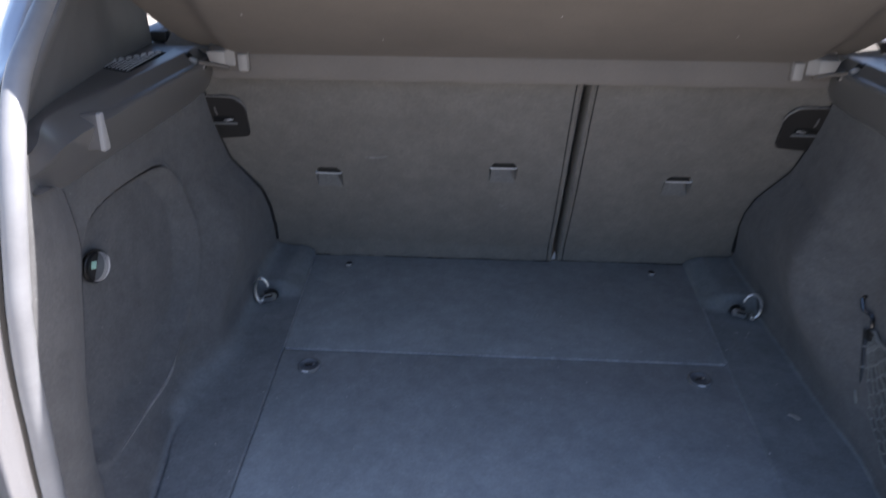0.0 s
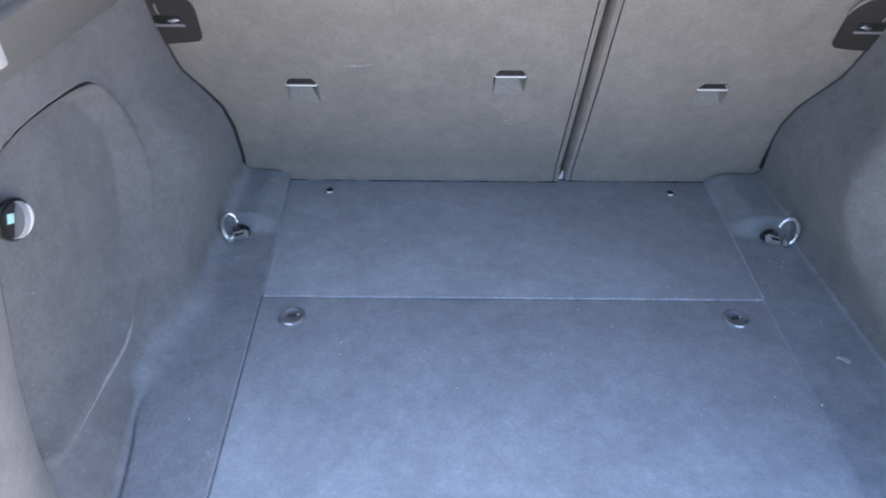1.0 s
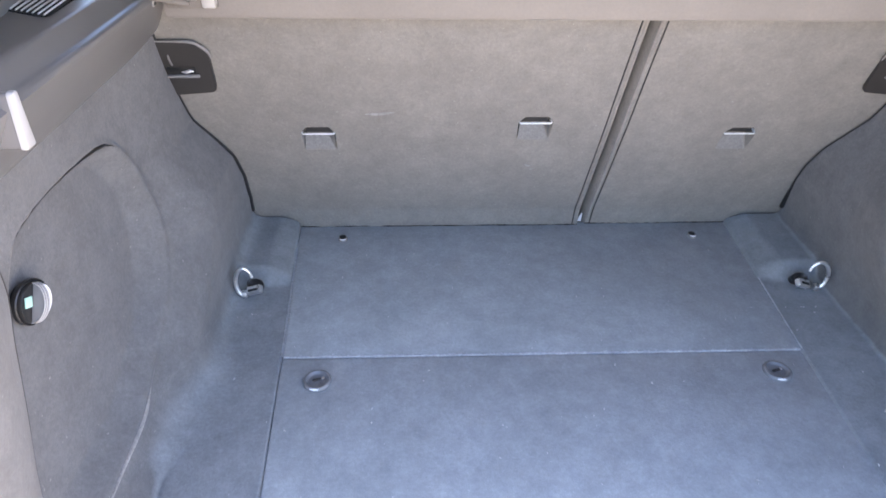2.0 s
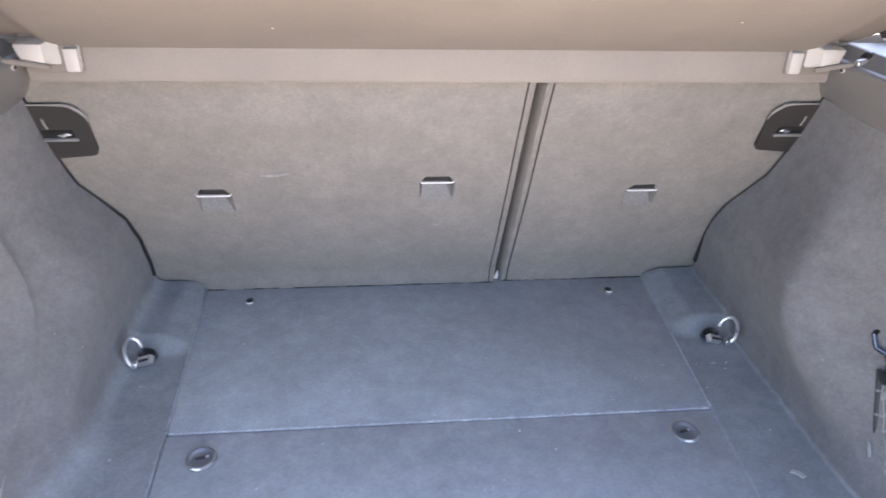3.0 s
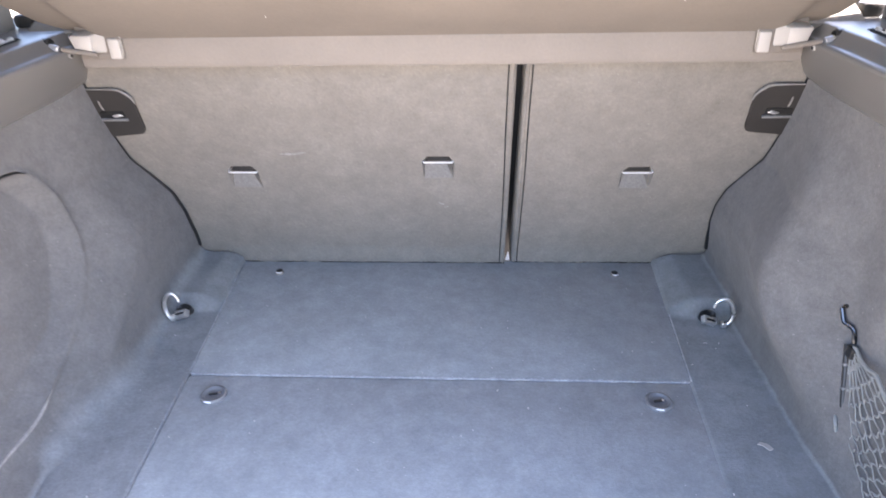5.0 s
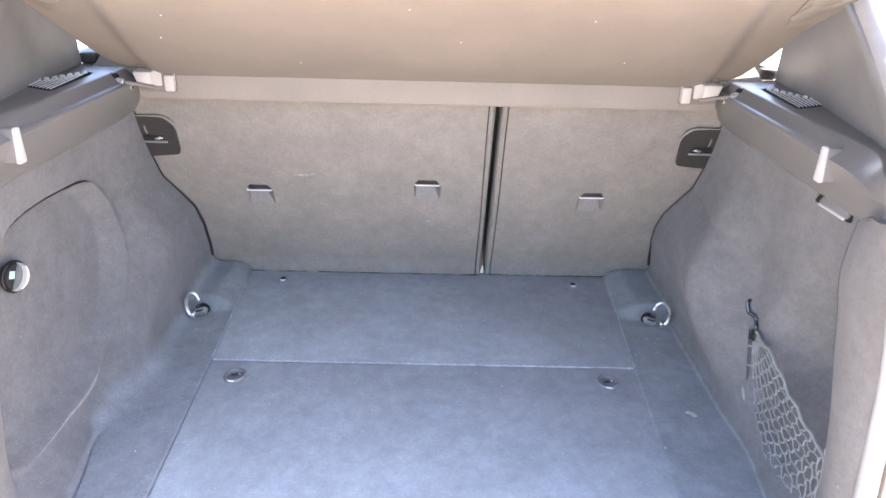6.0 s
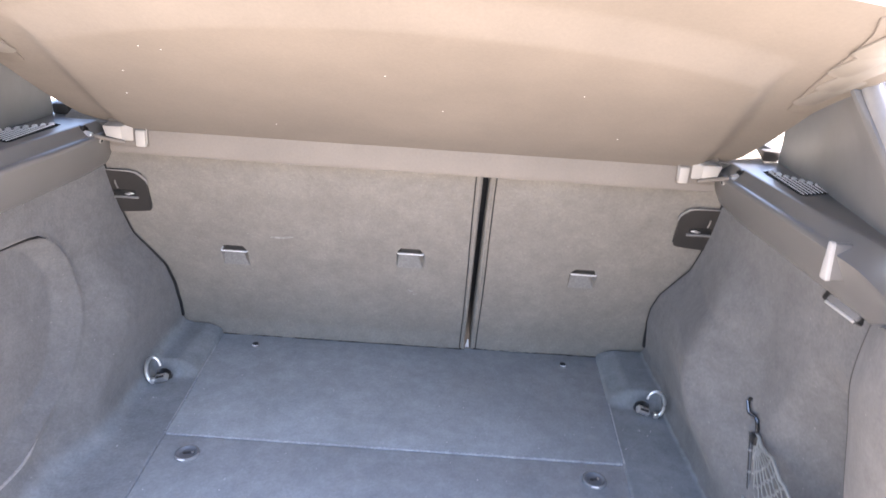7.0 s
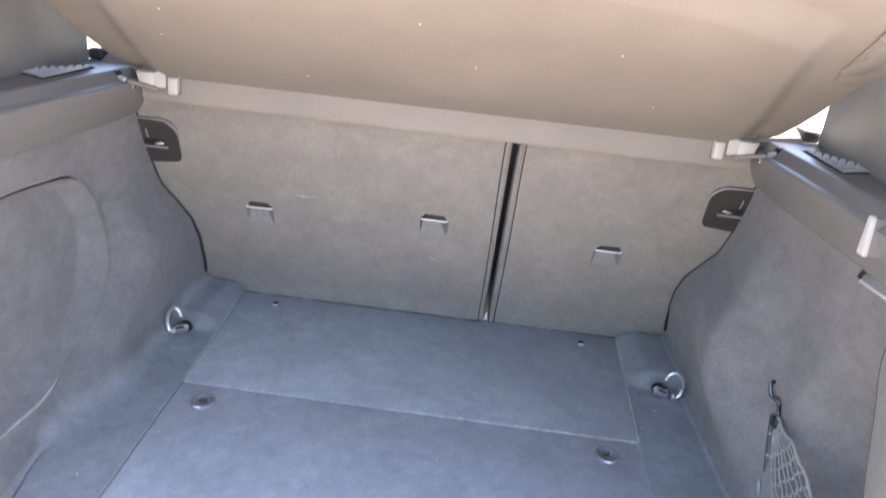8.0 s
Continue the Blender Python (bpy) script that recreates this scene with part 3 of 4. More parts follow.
def build_backrest(x0, x1, label, latch_side, tethers):
    seat = thing("rear_backrest", ((x0 + x1) / 2, SEAT_Y + 0.05, FZ), label, "seat backrest", "rear backrests")
    top = (1.168 - FZ) * SLOPE
    bm = bmesh.new()
    r = 0.008

    def lines(a, b, step, fine):
        """Grid lines from a to b, closer together round the places in fine."""
        out, p = [a], a
        while p < b - 1e-6:
            near = min([abs(p - c) for c in fine] or [1])
            p = min(b, p + (0.0016 if near < 0.034 else step))
            out.append(p)
        return out
    xs = lines(x0, x1, 0.006, [tx for tx, tz in tethers])
    vs = lines(-0.03, top, 0.006, [(tz - FZ) * SLOPE - 0.008 for tx, tz in tethers])
    nx, nv = len(xs) - 1, len(vs) - 1

    def f(u, w):
        x, v = xs[round(u * nx)], vs[round(w * nv)]
        e = min(x - x0, x1 - x)
        round_off = 0.006 * (1 - math.sqrt(max(0.0, 1 - (1 - min(1.0, e / r)) ** 2)))
        return SEAT_M @ Vector((x, v, seat_depth(x, v) + round_off))
    g = sheet(bm, f, nx, nv)
    # sides and back give the slab its thickness
    rim = [g[i][0] for i in range(nx + 1)] + [g[nx][j] for j in range(1, nv + 1)] + [g[i][nv] for i in range(nx - 1, -1, -1)] + [g[0][j] for j in range(nv - 1, 0, -1)]
    deep = SEAT_M.to_3x3() @ Vector((0, 0, 0.075))
    far = [bm.verts.new(v.co + deep) for v in rim]
    for k in range(len(rim)):
        bm.faces.new((rim[k - 1], rim[k], far[k], far[k - 1]))
    bm.faces.new(far)
    part("panel", bm, SEAT_FELT, seat, "grey-brown needle felt back panel", 50)
    for tx, tz in tethers:
        tv = (tz - FZ) * SLOPE
        bm = bmesh.new()
        w = 0.0265
        pts = [(-w, -0.001, 0.012), (-w, 0, 0.0015), (-w + 0.0015, 0, -0.0005), (w - 0.0015, 0, -0.0005), (w, 0, 0.0015), (w, -0.001, 0.012)]
        tube(bm, [SEAT_M @ Vector((tx + a, tv + b, c)) for a, b, c in pts], 0.0014, 10)
        # a white surface stands in for the reflection on the steel bar
        part("tether_bar", bm, FACE, seat, "tether bar in a recess, painted white for the shine of its steel")
        # dark plate painting the shade in the opening above the bar
        bm = bmesh.new()
        o = round_corners([(-0.0235, -0.0015), (0.0235, -0.0015), (0.0150, 0.0118), (-0.0150, 0.0118)], 0.002, 2)
        prism(bm, o, 0.002, SEAT_M @ pose(tx, tv, 0.0055), 0)
        part("recess_shade", bm, PLATE, seat, "dark plate over the tether recess, in place of its shade")
        bm = bmesh.new()

        def tray(u, v):
            half = 0.0262 - 0.0030 * v
            b = -0.040 + 0.038 * v
            depth = -0.0004 + 0.0150 * v - 0.0022 * math.sin(math.pi * v) + 0.0018 * (2 * u - 1) ** 6 * v
            return SEAT_M @ Vector((tx - half + u * half * (2 - 0.50 * v), tv + b, depth))
        sheet(bm, tray, 16, 12)
        part("recess_tray", bm, RECESS_FELT, seat, "pale felt slope below the tether bar")
    if latch_side:
        s = latch_side
        bm = bmesh.new()
        o = [(s * 0.497, 0.372), (s * 0.490, 0.448), (s * 0.505, 0.465), (s * 0.590, 0.465), (s * 0.590, 0.362)]
        if s < 0:
            o = o[::-1]
        o = round_corners(o, 0.010, 4)
        prism(bm, o, 0.006, SEAT_M @ pose(0, 0, -0.007), 0.0018)
        latch = part("latch_plate", bm, PLATE, seat, "dark plastic lock plate with a slot")
        # pale bar painting the highlight along the plate's upper rim
        bm = bmesh.new()
        rim = [(0.4885, 0.436), (0.4895, 0.446), (0.4945, 0.4545), (0.5035, 0.4635), (0.513, 0.4655), (0.535, 0.4658), (0.560, 0.466), (0.588, 0.466)]
        tube(bm, [SEAT_M @ Vector((s * x, v, -0.0065)) for x, v in rim], [0.0010, 0.0019, 0.0024, 0.0024, 0.0020, 0.0014, 0.0011, 0.0010], 8)
        part("upper_rim", bm, RECESS, latch, "upper rim, painted pale for its highlight")
        bm = bmesh.new()
        tube(bm, [SEAT_M @ Vector((s * x, v, -0.008)) for x, v in ((0.519, 0.4135), (0.524, 0.4145), (0.531, 0.4120), (0.537, 0.4125))], [0.0012, 0.0028, 0.0030, 0.0012], 8)
        part("striker", bm, STEEL, latch, "worn steel striker in the slot")
        bm = bmesh.new()
        block(bm, (0.046, 0.0045, 0.004), SEAT_M @ pose(s * 0.536, 0.405, -0.009), 0.001)
        part("slot_lip", bm, PILLAR, latch)
        bm = bmesh.new()
        block(bm, (0.040, 0.012, 0.0025), SEAT_M @ pose(s * 0.536, 0.415, -0.0075), 0.001)
        part("slot", bm, BLACK, latch)
        bm = bmesh.new()
        tube(bm, [SEAT_M @ Vector((s * (0.546 + 0.001 * math.sin(k)), 0.425 + 0.006 * k, -0.0085)) for k in range(4)], 0.0015, 6)
        part("release_cord", bm, RECESS, latch)
    if latch_side < 0:
        for cx, cv, half, high, turn in ((-0.258, 0.318, 0.024, 0.0026, 5), (-0.002, 0.186, 0.007, 0.0014, -25), (0.008, 0.176, 0.005, 0.0010, 20)):
            bm = bmesh.new()
            o = [(half * math.cos(a), high * math.sin(a) * (1 + 0.5 * math.sin(3 * a))) for a in (2 * math.pi * k / 20 for k in range(20))]
            prism(bm, o, 0.0006, SEAT_M @ pose(cx, cv, seat_depth(cx, cv) - 0.0007, 0, 0, turn), 0.0002)
            part("scuff_mark", bm, SCUFF, seat, "pale rubbed scuff in the felt")
    # welt beside the gap between the backrests
    xe = x1 if x1 < 0.3 else x0
    sg = -1 if x1 < 0.3 else 1
    for k, (off, rad, mat) in enumerate(((0.0115, 0.0012, BLACK), (0.0045, 0.0036, SEAT_FELT))):
        bm = bmesh.new()
        tube(bm, [SEAT_M @ Vector((xe + sg * off + 0.0012 * math.sin(j * 0.07), 0.008 + (top - 0.01) * j / 80, seat_depth(xe + sg * off, 0.008 + (top - 0.01) * j / 80) + (-0.0001 if k == 0 else 0.0022))) for j in range(81)], rad, 8)
        part("seam" if k == 0 else "edge_welt", bm, mat, seat)
    return seat


build_backrest(-0.600, 0.1255, "wide grey felt-backed rear seat backrest with tether bars", -1, TETHERS[:2])
build_backrest(0.1390, 0.600, "narrow grey felt-backed rear seat backrest with tether bar", 1, TETHERS[2:])

for a, b, y in ((-0.43, 0.124, 0.3622), (0.141, 0.43, 0.3672)):
    bm = bmesh.new()
    tube(bm, [(a + (b - a) * k / 70, y + 0.0012 * noise.noise((k * 0.5, a, 0)), 0.6532) for k in range(71)], [0.0011 + 0.0009 * noise.noise((k * 0.37, a, 5)) for k in range(71)], 6)
    tagged(part("seat_joint", bm, VOID, sharp=80), "dark uneven joint between the floor panel and the backrest", "joint", kind="structure")
# black block added behind the gap so that no daylight shows through
bm = bmesh.new()
block(bm, (0.06, 0.03, 0.80), SEAT_M @ pose(0.135, 0.18, 0.080, 90), 0.004)
tagged(part("gap_backing", bm, BLACK), "black backing added behind the gap between backrests to shut out daylight", "seat")
bm = bmesh.new()
prism(bm, [(-0.0048, -0.004), (0.0046, -0.004), (0.0014, 0.024), (-0.0006, 0.0245)], 0.002, SEAT_M @ pose(0.1318, 0.004, 0.001), 0.0005)
tagged(part("belt_tag", bm, STRAP), "small white webbing tag between the backrests", "tag")


# ---- parcel shelf ----
TILT = math.atan(0.54)
SHELF_M = Matrix.Translation((0, 0.135, 1.163)) @ Euler((-TILT, 0, 0)).to_matrix().to_4x4() @ Matrix.Rotation(math.pi, 4, "Z")
# in SHELF_M: y runs along the board to the rear, x is mirrored, z is up and away from the boot


def shelf_half(y):
    return table([(0.0, 0.526), (0.03, 0.541), (0.09, 0.543), (0.13, 0.542), (0.20, 0.536), (0.24, 0.533), (0.275, 0.537), (0.33, 0.546), (0.38, 0.554), (0.43, 0.551), (0.46, 0.536), (0.48, 0.512), (0.49, 0.490)], y)


def build_shelf():
    shelf = thing("parcel_shelf", (0, 0.13, 1.12), "raised beige-grey parcel shelf hinged above the backrests", "parcel shelf")
    def low(x, y):
        """The border and the slope that frames the pressed field."""
        a = abs(x)
        rear = table([(0.0, 0.472), (0.10, 0.467), (0.19, 0.456), (0.29, 0.436), (0.37, 0.408), (0.43, 0.382), (0.5, 0.35)], a) - y
        side = table([(0.0, 0.500), (0.10, 0.488), (0.29, 0.447), (0.40, 0.424)], y) - a
        k = max(min(1.0, max(0.0, (0.056 - rear) / 0.056)), min(1.0, max(0.0, (0.024 - side) / 0.024)))
        return 0.013 * (0.82 * k + 0.18 * smooth(0, 1, k))

    bm = bmesh.new()

    def f(u, v):
        end = 0.5506 - 0.062 * (2 * u - 1) ** 2
        y = v * end
        x = (2 * u - 1) * shelf_half(y) + 0.004 * smooth(0, 0.05, y)
        return SHELF_M @ Vector((x, y, low(x, y)))

    a = sheet(bm, f, 140, 90)
    b = sheet(bm, lambda u, v: f(u, v) + SHELF_M.to_3x3() @ Vector((0, 0, 0.022 - low(0, 0.2) )), 140, 90, True)
    n, m = 140, 90
    for i in range(n):
        bm.faces.new((a[i][0], b[i][0], b[i + 1][0], a[i + 1][0]))
        bm.faces.new((a[i][m], a[i + 1][m], b[i + 1][m], b[i][m]))
    for j in range(m):
        bm.faces.new((a[0][j], a[0][j + 1], b[0][j + 1], b[0][j]))
        bm.faces.new((a[n][j], b[n][j], b[n][j + 1], a[n][j + 1]))
    part("board", bm, SHELF, shelf, "beige-grey board with a pressed field", 50)

    bm = bmesh.new()
    prof = [(0.137, 1.166), (0.1335, 1.150), (0.1325, 1.128), (0.1345, 1.1225), (0.140, 1.1215), (0.152, 1.126), (0.158, 1.15), (0.158, 1.18)]
    sheet(bm, lambda u, v: Vector(((2 * u - 1) * (0.512 + 0.012 * min(1, max(0, v - 0.4))), *prof[round(v * 7)])), 40, 7)
    part("front_strip", bm, STRIP, shelf, "pale front strip of the shelf", 50)

    bm = bmesh.new()
    tube(bm, [(-0.505 + 1.01 * k / 60, 0.1385, 1.1212 + 0.0005 * math.sin(k * 0.6)) for k in range(61)], 0.0008, 6)
    part("lower_lip", bm, PAD, shelf, "grey lower lip of the front strip")

    for s in (1, -1):
        bm = bmesh.new()
        o = round_corners([(-0.034, -0.018), (0.030, -0.018), (0.031, 0.029), (-0.014, 0.029), (-0.034, 0.013)], 0.004, 3)
        base = Matrix.Translation((s * 0.478, 0.1325, 1.153)) @ Euler((radians(86), 0, 0)).to_matrix().to_4x4() @ Matrix.Diagonal((s, 1, 1, 1))
        prism(bm, o, 0.005, base, 0.0015)
        clip = part("hinge_clip", bm, SHELF, shelf, "beige hinge clip with pale moulded housing")
        bm = bmesh.new()
        ring = [(-0.0335, -0.012), (-0.0335, 0.012), (-0.0300, 0.0165), (-0.0165, 0.0275), (-0.0130, 0.0287), (0.0295, 0.0287)]
        tube(bm, [base @ Vector((x, y, 0.0052)) for x, y in ring], [0.0005, 0.0009, 0.0011, 0.0012, 0.0012, 0.0008], 6)
        part("clip_rim", bm, CLIP, clip)
        bm = bmesh.new()
        vs = block(bm, (0.041, 0.031, 0.020), None, 0.003)
        for v in vs:
            if v.co.z > 0:
                v.co.x = v.co.x * 0.62 + 0.003 + (0.006 if v.co.x > 0 and v.co.y > 0 else 0)
                v.co.y = v.co.y * 0.74 - 0.001
        bmesh.ops.transform(bm, matrix=base @ pose(0.009, 0.007, 0.014), verts=bm.verts)
        part("housing", bm, CLIP, clip)
        bm = bmesh.new()
        block(bm, (0.017, 0.028, 0.007), base @ pose(-0.0245, -0.003, 0.0075), 0.0028)
        part("flange", bm, CLIP, clip)
        bm = bmesh.new()
        tube(bm, [(s * 0.472, 0.1085, 1.1455), (s * 0.476, 0.1085, 1.1465), (s * 0.500, 0.107, 1.1510), (s * 0.520, 0.105, 1.1545)], [0.0022, 0.0037, 0.0037, 0.0034], 12)
        part("hinge_pin", bm, SHELF, clip, "beige hinge pin with a steel head")
        bm = bmesh.new()
        lathe(bm, [(0.0040, -0.0065), (0.0050, -0.0055), (0.0050, 0.0055), (0.0040, 0.0065)], Matrix.Translation((s * 0.529, 0.1035, 1.1565)) @ Euler((0, radians(s * 76), 0)).to_matrix().to_4x4(), 16)
        part("pin_head", bm, STEEL, clip)
        bm = bmesh.new()
        lathe(bm, [(0.010, -0.008), (0.010, 0.004), (0.0075, 0.006), (0.004, 0.006)], Matrix.Translation((s * 0.541, 0.109, 1.160)) @ Euler((0, radians(-90 * s), 0)).to_matrix().to_4x4(), 16)
        part("pin_socket", bm, BLACK, clip)
        bm = bmesh.new()
        o = [(0.493, 0.243), (0.479, 0.314), (0.472, 0.37), (0.468, 0.42), (0.461, 0.455), (0.446, 0.484), (0.468, 0.484), (0.500, 0.468),
             (0.538, 0.428), (0.546, 0.38), (0.5425, 0.345), (0.536, 0.31), (0.528, 0.270), (0.519, 0.235)]
        o = [(-s * x, y) for x, y in (o if s < 0 else o[::-1])]
        prism(bm, round_corners(o, 0.006, 2), -0.0016, SHELF_M @ pose(0, 0, 0.0128), 0.0012)
        part("border_strip", bm, SHELF, shelf)
        # stacked ribs of the cord housing at the border of the board
        for k, (px, py, length) in enumerate(((0.486, 0.268, 0.085), (0.486, 0.315, 0.105), (0.474, 0.358, 0.115), (0.470, 0.405, 0.075))):
            bm = bmesh.new()
            o = round_corners([(-0.016, 0.0), (0.016, 0.0), (0.016, length), (-0.016, length)], [0.014, 0.014, 0.006, 0.006], 5)
            prism(bm, o, -0.0014, SHELF_M @ pose(-s * (px + 0.009), py, 0.0118 - 0.0004 * k, 0, 0, s * 13), 0.0013)
            part("cord_rib", bm, PAD, shelf, "pale rounded rib" if k == 0 else "")


build_shelf()


# ---- plastic side trims ----
def build_trim(s, side):
    prof = [(0.590, 1.075), (0.557, 1.080), (0.551, 1.086), (0.542, 1.100), (0.530, 1.122), (0.520, 1.141), (0.5168, 1.1480), (0.5175, 1.1515), (0.5205, 1.1532), (0.5265, 1.1538), (0.5300, 1.1565), (0.5405, 1.1670), (0.5425, 1.1688), (0.5455, 1.1698), (0.549, 1.170), (0.58, 1.170), (0.62, 1.170), (0.74, 1.170)]
    n = len(prof) - 1
    bm = bmesh.new()

    def f(u, v):
        y = 0.235 - u * (0.235 + 0.380)
        i = v * n
        k = min(int(i), n - 1)
        x = prof[k][0] + (prof[k + 1][0] - prof[k][0]) * (i - k)
        z = prof[k][1] + (prof[k + 1][1] - prof[k][1]) * (i - k)
        # the step melts into a plain slope towards the rear
        if 6 <= i <= 14:
            c = (i - 6) / 8
            flat = smooth(-0.08, -0.25, y)
            x += (0.5168 + (0.549 - 0.5168) * c - x) * flat
            z += (1.1480 + (1.170 - 1.1480) * c - z) * flat
        # behind y = -0.25 the trim swings inwards and runs out against the seal
        low = smooth(1.155, 1.085, z)
        w = smooth(-0.24, -0.385, y)
        x = x + (0.494 - 0.12 * (z - 1.14) - x) * w if x < 0.556 else x - 0.070 * w
        z = z + 0.050 * low * w
        bend = smooth(0.10, 0.24, y)
        return mirror(s, (x - 0.004 * bend * low, y, z + 0.010 * bend * low))
    sheet(bm, f, 60, n * 3)
    trim = tagged(part("trim_" + side, bm, TRIM, sharp=50), "dark grey plastic side trim and shelf ledge above the lining", "trim", kind="structure")

    # speaker grille let into the ledge
    for k in range(8):
        bm = bmesh.new()
        t = k / 7
        a = Vector((0.5665, -0.036, 1.1718)).lerp(Vector((0.617, -0.012, 1.1718)), t)
        b = Vector((0.5765, 0.088, 1.1722)).lerp(Vector((0.6205, 0.008, 1.1722)), t)
        pts = [a.lerp(b, j / 10) for j in range(11)]
        pts += [b + Vector((0.0034 * (1 - math.cos(c)), 0.0044 * math.sin(c), 0)) for c in (0.4, 0.8, 1.2, 1.6, 2.0, 2.4, 2.8)]
        tube(bm, [mirror(s, p) for p in pts], [0.0008 + 0.0005 * j / 10 for j in range(11)] + [0.0024, 0.0030, 0.0034, 0.0034, 0.0029, 0.0020, 0.0009], 6)
        # slat colour is raised to paint the window light falling on the grille
        part("grille_slat", bm, SLAT, trim, "curved grille slat, painted pale for the sunlight on it" if k == 0 else "")
    bm = bmesh.new()
    o = [(0.561, -0.043), (0.569, 0.098), (0.580, 0.104), (0.629, 0.004), (0.624, -0.012)]
    if s < 0:
        o = [(-x, y) for x, y in o[::-1]]
    prism(bm, round_corners(o, 0.012, 4), 0.0008, pose(0, 0, 1.1702), 0)
    part("grille_field", bm, VOID, trim, "black recessed grille field")
    bm = bmesh.new()
    tube(bm, [mirror(s, p) for p in ((0.524, 0.119, 1.1455), (0.5165, 0.118, 1.1435))], [0.0046, 0.0042], 12)
    cap = part("screw_cap", bm, PALE, trim)
    bm = bmesh.new()
    tube(bm, [mirror(s, p) for p in ((0.5180, 0.1182, 1.1438), (0.5160, 0.1178, 1.1434))], 0.0026, 10)
    part("screw_head", bm, BLACK, cap)
    # dark blocks on the ledge by the side window
    bm = bmesh.new()
    block(bm, (0.030, 0.020, 0.020), pose(s * 0.622, 0.196, 1.179), 0.005)
    part("ledge_block", bm, PLATE, trim, "dark block on the ledge")
    bm = bmesh.new()
    block(bm, (0.016, 0.018, 0.010), pose(s * 0.588, 0.205, 1.174), 0.003)
    part("ledge_block", bm, PLATE, trim)

    # upper pillar lining
    bm = bmesh.new()
    foot = [(-0.405, 0.487), (-0.37, 0.510), (-0.292, 0.552), (-0.207, 0.576), (-0.013, 0.612), (0.183, 0.633)]

    def g(u, v):
        y0 = 0.183 - u * (0.183 + 0.405)
        x0 = table(foot, y0)
        top = Vector((0.575 - 0.07 * u, 0.190 - u * 0.14, 1.475))
        bot = Vector((x0, y0, 1.168))
        p = bot.lerp(top, v)
        p.x += 0.018 * math.sin(math.pi * v) * (1 - u * 0.5)
        if u > 0.9:
            zz = p.z
            sx = table([(z, x) for x, y, z in SEAL[::-1][9:]], zz)
            sy = table([(z, y) for x, y, z in SEAL[::-1][9:]], zz)
            k = smooth(0.9, 1.0, u)
            p = p.lerp(Vector((sx + 0.002, sy, zz)), k)
        return mirror(s, p)
    sheet(bm, g, 50, 24)
    # return edge by the side window
    sheet(bm, lambda u, v: g(0, v) + mirror(s, (0.10 * u, 0.0, 0)), 3, 24)
    tagged(part("pillar_lining_" + side, bm, PILLAR, sharp=50), "grey plastic upper pillar lining", "pillar lining", kind="structure")


build_trim(1, "right")
build_trim(-1, "left")


# ---- fittings ----
def build_ring(s):
    ring = thing("lashing_ring", (s * 0.482, 0.145, 0.655), "bright steel lashing ring in a dark socket on the floor edge", "lashing ring", "lashing rings")
    bm = bmesh.new()
    m = Matrix.Translation((s * 0.478, 0.158, 0.672)) @ Euler((radians(38), radians(s * -8), 0)).to_matrix().to_4x4() @ Matrix.Diagonal((1.25, 0.85, 1, 1))
    lathe(bm, [(0.0115, -0.014), (0.0115, -0.001), (0.0105, 0.0003), (0.0085, -0.001), (0.004, -0.006)], m, 24)
    part("socket", bm, BLACK, ring)
    bm = bmesh.new()
    m = Matrix.Translation((s * 0.476, 0.143, 0.670)) @ Euler((radians(35), radians(s * 22), radians(s * 10))).to_matrix().to_4x4()
    block(bm, (0.027, 0.015, 0.012), m, 0.003)
    part("hinge_block", bm, POLISHED, ring)
    bm = bmesh.new()
    block(bm, (0.019, 0.0045, 0.002), m @ pose(0, -0.001, 0.0058), 0.0008)
    part("block_groove", bm, BLACK, ring)
    bm = bmesh.new()
    block(bm, (0.011, 0.011, 0.012), Matrix.Translation((s * (0.5035 if s > 0 else 0.4945), 0.144, 0.661)), 0.003)
    part("ring_foot", bm, POLISHED, ring)
    bm = bmesh.new()
    across, up = Vector((s * 1.0, -0.05, 0.0)), Vector((s * -0.06, 0.10, 1.0))
    c = Vector((s * (0.4985 if s > 0 else 0.4915), 0.145, 0.686))
    wide = 0.0175 if s > 0 else 0.0140
    pts = [c + across * wide * math.cos(a) + up * 0.0265 * math.sin(a) for a in (radians(160 - 235 * k / 24) for k in range(25))]
    tube(bm, pts, [0.0025 + 0.0011 * smooth(0, 14, k) for k in range(25)], 10)
    part("ring", bm, POLISHED, ring)


build_ring(1)
build_ring(-1)


def build_hook(s):
    hook = thing("bag_hook", (s * 0.535, -0.235, 1.12), "grey plastic bag hook with pale tip on the side trim", "hook", "bag hooks")
    side = Matrix(((0, 0, -s, 0), (1, 0, 0, 0), (0, 1, 0, 0), (0, 0, 0, 1)))
    o = [(0.0000, 0.023), (0.0078, 0.023), (0.0064, -0.021), (-0.0072, -0.021)]
    bm = bmesh.new()
    prism(bm, round_corners(o, 0.003, 3), 0.022, Matrix.Translation((s * 0.534, -0.217, 1.139)) @ side, 0.0015)
    part("arm", bm, TRIM, hook)
    bm = bmesh.new()
    prism(bm, round_corners(o, 0.003, 3), 0.005, Matrix.Translation((s * 0.5145, -0.217, 1.139)) @ side @ Matrix.Diagonal((1.08, 1.04, 1, 1)), 0.0015)
    part("tip", bm, PALE, hook, "pale plastic tip")


build_hook(1)
build_hook(-1)


